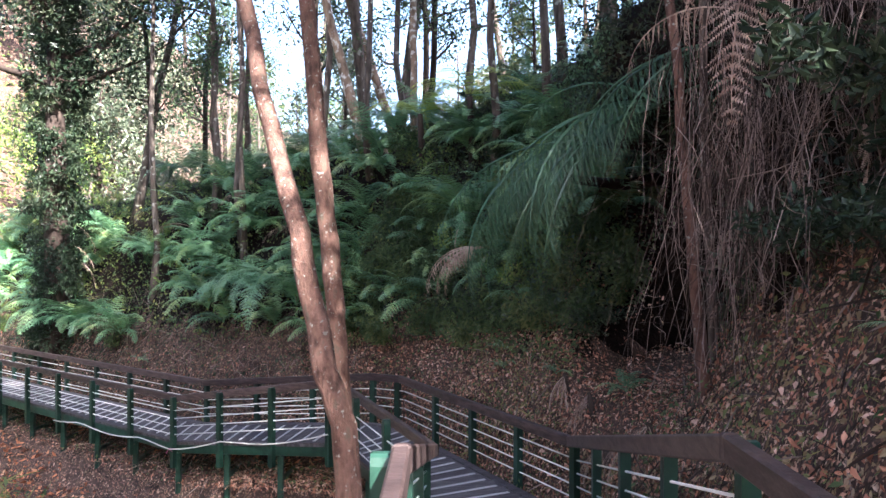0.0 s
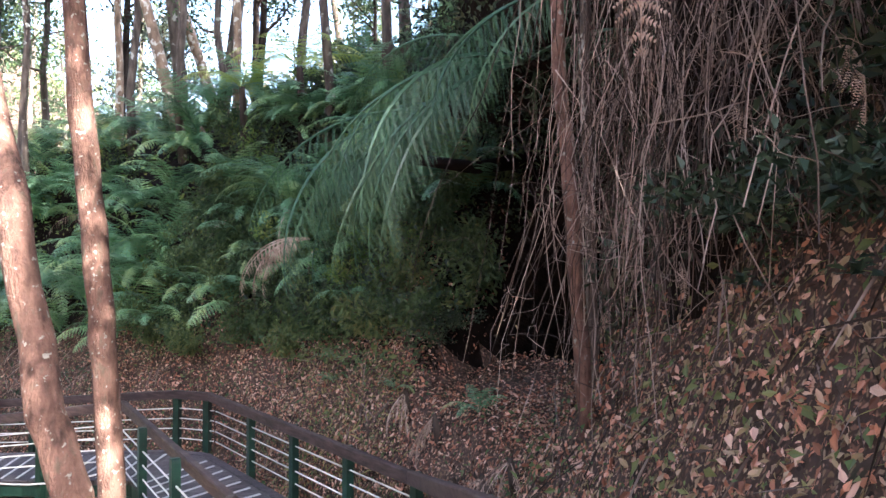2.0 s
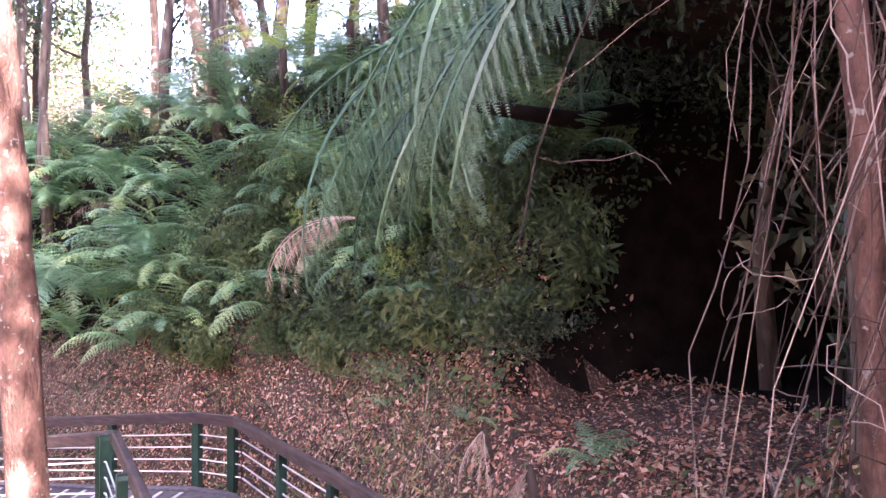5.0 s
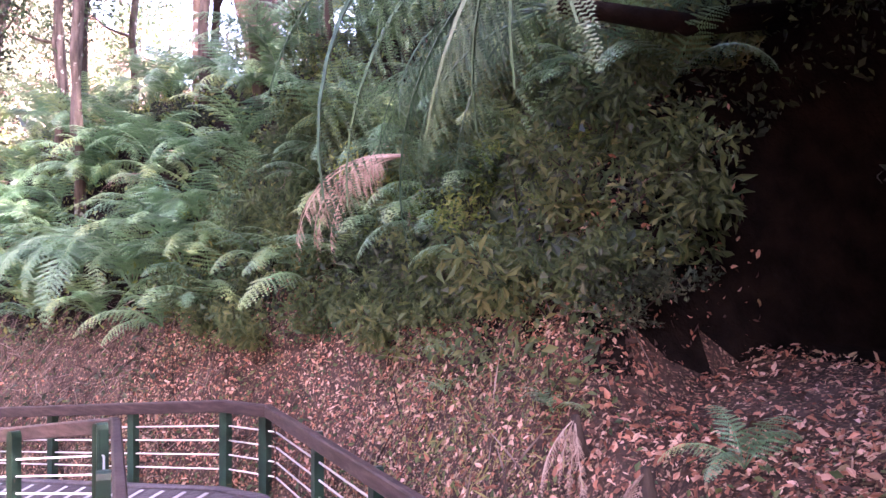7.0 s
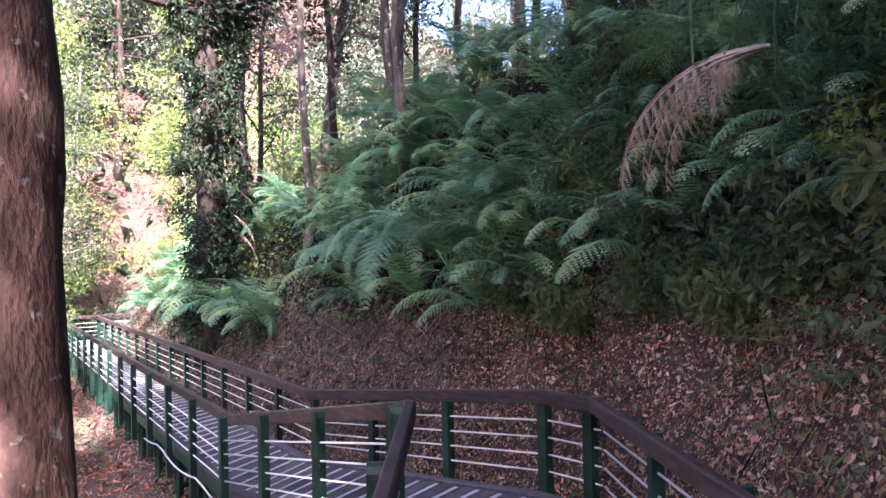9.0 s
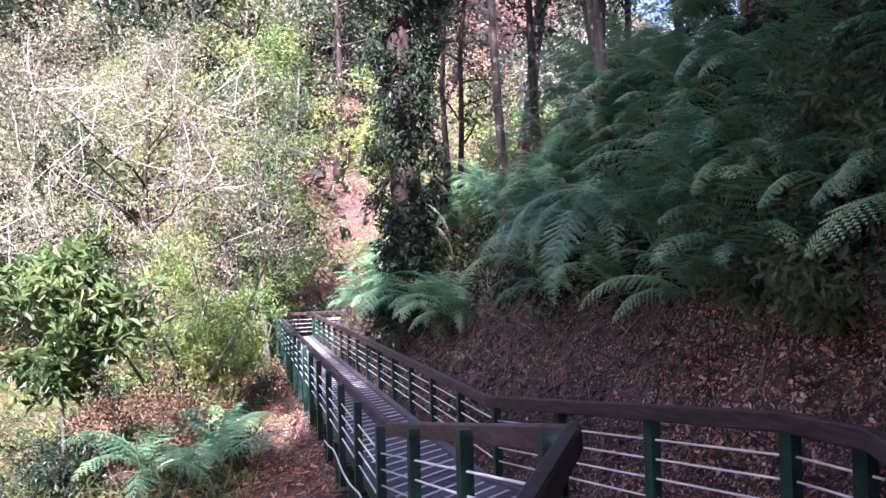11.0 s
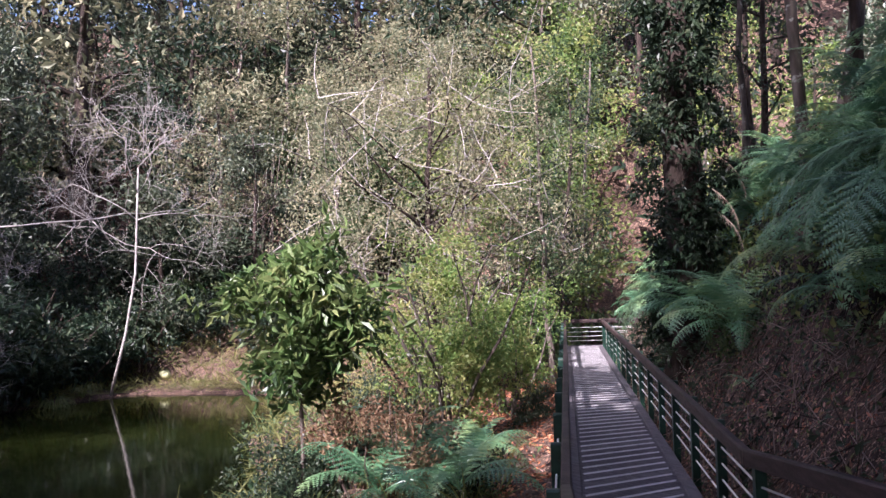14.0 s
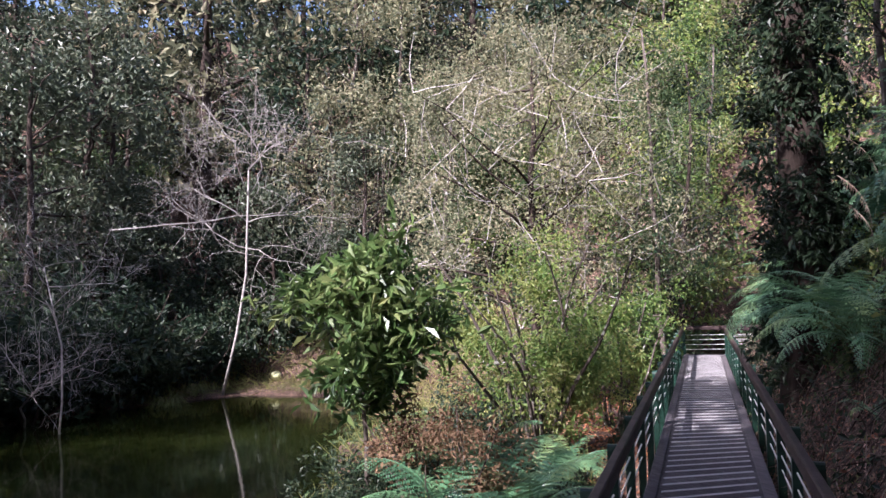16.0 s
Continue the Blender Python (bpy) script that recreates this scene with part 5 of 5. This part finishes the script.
for x, y, sc in ((-34.0, 27.0, 1.2), (-31.0, 29.0, 1.2), (-27.0, 28.0, 1.1), (-37.5, 24.0, 1.3), (-39.5, 20.5, 1.2), (-24.0, 30.0, 1.0), (-25.5, 26.5, 0.9), (-20.8, 36.5, 0.9), (-24.6, 34.0, 1.2), (-27.5, 31.5, 1.2)):
    place(bank_bush_b, False, x, y, gz(x, y) - 0.1, sc, RNG.uniform(0, 360))

for x, y, sc in ((-36.0, 23.6, 1.0), (-38.0, 22.0, 1.1), (-34.2, 25.6, 1.0), (-36.5, 26.2, 1.3), (-39.0, 24.6, 1.3), (-31.6, 10.0, 1.0), (-33.2, 12.0, 1.1), (-29.5, 8.0, 0.9), (-34.8, 14.0, 1.1), (-27.4, 6.2, 1.0), (-36.0, 15.6, 1.1), (-33.6, 10.6, 1.3), (-36.4, 13.2, 1.4)):
    place(bank_bush, False, x, y, gz(x, y) - 0.15, sc, RNG.uniform(0, 360))
for i in range(16):
    x, y = lerp((-35.6, 15.8), (-25.5, 4.6), (i + 0.5) / 16)
    place(bank_bush, False, x - 0.4 + RNG.uniform(-0.6, 0.4), y - 0.5 + RNG.uniform(-0.6, 0.4), WATER - 0.2, RNG.uniform(1.0, 1.7), RNG.uniform(0, 360))
for x, y in ((-60.3, 26.0), (-57.0, 19.5), (-63.0, 32.0), (-52.0, 27.5), (-55.0, 33.0), (-51.0, 22.5), (-56.0, 14.0), (-53.0, 38.0), (-49.0, 31.0), (-36.0, 48.0), (-41.0, 52.0), (-44.0, 46.0), (-31.0, 53.0), (-26.0, 56.0), (-46.0, 40.0)):
    place(FAR[3], False, x, y, gz(x, y) - 0.3, 1.5, RNG.uniform(0, 360))

# black-painted roof added above the hollow to shut out light


def hollow_roof():
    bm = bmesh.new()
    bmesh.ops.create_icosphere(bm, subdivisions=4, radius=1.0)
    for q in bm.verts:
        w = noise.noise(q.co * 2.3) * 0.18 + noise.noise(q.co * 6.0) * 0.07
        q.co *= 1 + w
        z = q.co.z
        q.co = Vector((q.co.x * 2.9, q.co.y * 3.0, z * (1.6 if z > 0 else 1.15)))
    me = bpy.data.meshes.new("hollow_roof")
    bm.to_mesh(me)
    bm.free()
    me.materials.append(M_SHADE_BLACK)
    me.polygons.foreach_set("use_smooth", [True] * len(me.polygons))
    ob = tagged(new("hollow_roof", me), "black-painted roof added over the hollow to keep light out", "earth bank", kind="structure")
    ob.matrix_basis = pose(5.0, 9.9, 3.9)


hollow_roof()
# dark leaves over the added roof, there to blacken the hollow
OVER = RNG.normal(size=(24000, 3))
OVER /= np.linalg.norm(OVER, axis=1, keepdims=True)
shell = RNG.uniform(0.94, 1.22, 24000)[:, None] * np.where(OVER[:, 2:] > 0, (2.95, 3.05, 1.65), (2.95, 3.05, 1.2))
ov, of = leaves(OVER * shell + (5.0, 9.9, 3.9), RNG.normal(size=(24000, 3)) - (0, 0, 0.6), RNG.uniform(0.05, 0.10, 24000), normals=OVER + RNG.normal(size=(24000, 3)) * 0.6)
tagged(new("undergrowth", mesh_from("undergrowth", ov, of, M_LEAF_DARK)), "dark leaves added over the hollow roof to blacken it", "undergrowth", kind="stuff")

# dark shrub added as a roof that keeps light out of the hollow
roof = shrub("overhanging_shrub", "dark shrub added over the hollow to keep light out", 1.3, 2.6, 8, M_LEAF_DARK, 60, 0.065, 0.35, per_stem=3, fill=70)
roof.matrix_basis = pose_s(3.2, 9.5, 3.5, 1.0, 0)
# dark shrubs added inside the hollow to soak up light
for x, y, sc in ((4.6, 8.9, 1.0), (4.8, 10.2, 1.0), (5.2, 9.5, 1.3)):
    place(SHRUBS[1], False, x, y, gz(x, y), sc, RNG.uniform(0, 360))

# ---- small things ----


def hanging_rope():
    ob = tagged(new("rope"), "slack white rope tied along the pond-side handrail", "rope")
    a, b = Vector(LEFT[4]), Vector(LEFT[5])
    c = Vector(LEFT[6])
    pts = []
    for k in range(25):
        q = k / 24 * 2.2
        p = a.lerp(b, q) if q < 1 else b.lerp(c, (q - 1) * 0.17)
        d = (b - a).normalized() if q < 1 else (c - b).normalized()
        sag = 0.10 * abs(math.sin(q * 5.0)) + 0.06 * q
        pts.append(p + Vector((-d.y, d.x, 0)) * 0.15 + Vector((0, 0, 0.06 - sag)))
    piece("cord", mesh_from("cord", *tube(pts, [0.011] * len(pts), 6), M_ROPE, smooth=True), ob)
    k = pts[11] + Vector((0, 0, 0.02))
    v, f = joined([box_between(k, k + Vector((0.05, 0.02, -0.12)), 0.03, 0.006), box_between(k, k + Vector((-0.06, 0.0, -0.10)), 0.03, 0.006), box_between(k + Vector((0, 0, -0.02)), k + Vector((0, 0, 0.03)), 0.04, 0.04)])
    piece("ribbon", mesh_from("ribbon", v, f, M_PINK), ob, label="pink ribbon knot")


hanging_rope()


def float_ball(x, y):
    bm = bmesh.new()
    bmesh.ops.create_icosphere(bm, subdivisions=3, radius=0.22)
    for q in bm.verts:
        q.co.z *= 0.92
        q.co += q.normal * 0.01 * math.sin(q.co.x * 40)
    me = bpy.data.meshes.new("float")
    bm.to_mesh(me)
    bm.free()
    me.materials.append(M_BALL)
    ob = tagged(new("float", me), "pale yellow round float lying on the shore", "float")
    ob.matrix_basis = pose(x, y, gz(x, y) + 0.16)


float_ball(-36.6, 19.4)


def log(a, b, rad, label):
    pts = [lerp(a, b, k / 8) for k in range(9)]
    pts = [(p[0], p[1] + RNG.normal() * 0.04, p[2] + RNG.normal() * 0.04) for p in pts]
    ob = tagged(new("fallen_trunk"), label, "fallen trunk")
    piece("bole", mesh_from("bole", *tube(pts, list(np.linspace(rad, rad * 0.5, 9)), 8), M_WOOD_PALE, smooth=True), ob)
    for k in (3, 5, 6):
        bp = branch_points(pts[k], RNG.normal(size=3) + (0, 0, 0.3), 1.3, 0.4)
        piece("broken_branch", mesh_from("broken_branch", *tube(bp, list(np.linspace(rad * 0.4, 0.01, len(bp))), 5), M_WOOD_PALE), ob)


log((-34.6, 13.0, 2.8), (-36.7, 20.6, 3.85), 0.03, "bleached fallen trunk lodged across the dead tree")


def sedge(x, y, size):
    ob = tagged(new("sedge_tuft"), "drooping tuft of long sedge at the water's edge", "sedge", group="sedge tufts")
    z = gz(x, y)
    parts = []
    for i in range(110):
        a, l = RNG.uniform(0, 2 * math.pi), size * RNG.uniform(0.6, 1.1)
        pts = [(math.cos(a) * l * 0.5 * t, math.sin(a) * l * 0.5 * t, l * (1.25 * t - 1.15 * t * t)) for t in (0, 0.3, 0.6, 0.85, 1.0)]
        w = Vector((-math.sin(a), math.cos(a), 0)) * 0.012 * size
        v = [tuple(Vector(p) + w * k * (1 - j * 0.22)) for j, p in enumerate(pts) for k in (-1, 1)]
        parts.append((v, [[j * 2, j * 2 + 1, j * 2 + 3, j * 2 + 2] for j in range(4)]))
    piece("foliage", mesh_from("blades", *joined(parts), M_GRASS), ob)
    ob.matrix_basis = pose(x, y, z - 0.05)


for x, y, sc in ((-33.6, 14.9, 2.2), (-32.2, 14.4, 1.7), (-35.0, 16.0, 1.6), (-30.6, 13.4, 1.4)):
    sedge(x, y, sc)


def bamboo(x, y):
    ob = tagged(new("bamboo_clump"), "clump of dry leaning bamboo canes on the far slope", "bamboo")
    ob.matrix_basis = pose(x, y, gz(x, y))
    for i in range(16):
        b = (RNG.normal() * 0.6, RNG.normal() * 0.6, -0.2)
        t = (b[0] + RNG.uniform(-1.5, 3.0), b[1] + RNG.uniform(0, 3.0), RNG.uniform(6, 10))
        pts = [lerp(b, t, k / 5) for k in range(6)]
        piece("cane", mesh_from("cane", *tube(pts, [0.026, 0.026, 0.024, 0.022, 0.018, 0.01], 6), M_BARK_GREY, smooth=True), ob)


bamboo(-39.0, 24.5)

# rough growth along the near shore and beside the boardwalk
pts = np.stack([RNG.uniform(-24, -6, 60000), RNG.uniform(8, 26, 60000)], 1)
d = pond_distance(pts[:, 0], pts[:, 1])
sd = along(pts[:, 0], pts[:, 1])[0]
near = pts[(d > -0.2) & (d < 5) & (sd < -1.6)][:9000]
scatter("shore_grass", "rough green and straw grass along the near shore", "grass", near, 0.55, M_GRASS, (0.0, 0.08), 0.15, 0.045, 0.02)
scatter("undergrowth", "leafy low growth along the near shore", "undergrowth", near[:6000] + RNG.normal(size=(len(near[:6000]), 2)) * 0.2, 0.13, M_LEAF_MID, (0.02, 0.5), 0.3)
# roots, stalks and dark seedlings on the bank beyond the bend
scatter("dry_stems", "tangled dry roots and stalks on the bank beyond the bend", "dry stalks", strip_points(6000, 12.6, 38, 0.15, 1.7), 0.34, M_VINE, (0.0, 0.1), 0.45, 0.02, 0.02)
scatter("undergrowth", "dark seedlings on the bank beyond the bend", "undergrowth", strip_points(7000, 12.6, 38, 0.35, 1.8), 0.07, M_LEAF_DARK, (0.02, 0.2), 0.35)
scatter("undergrowth", "small seedlings and creepers along the foot of the bank", "undergrowth", strip_points(3500, -2, 12.6, 0.1, 1.3, 1.0, False), 0.05, M_LEAF_MID, (0.01, 0.12), 0.4)
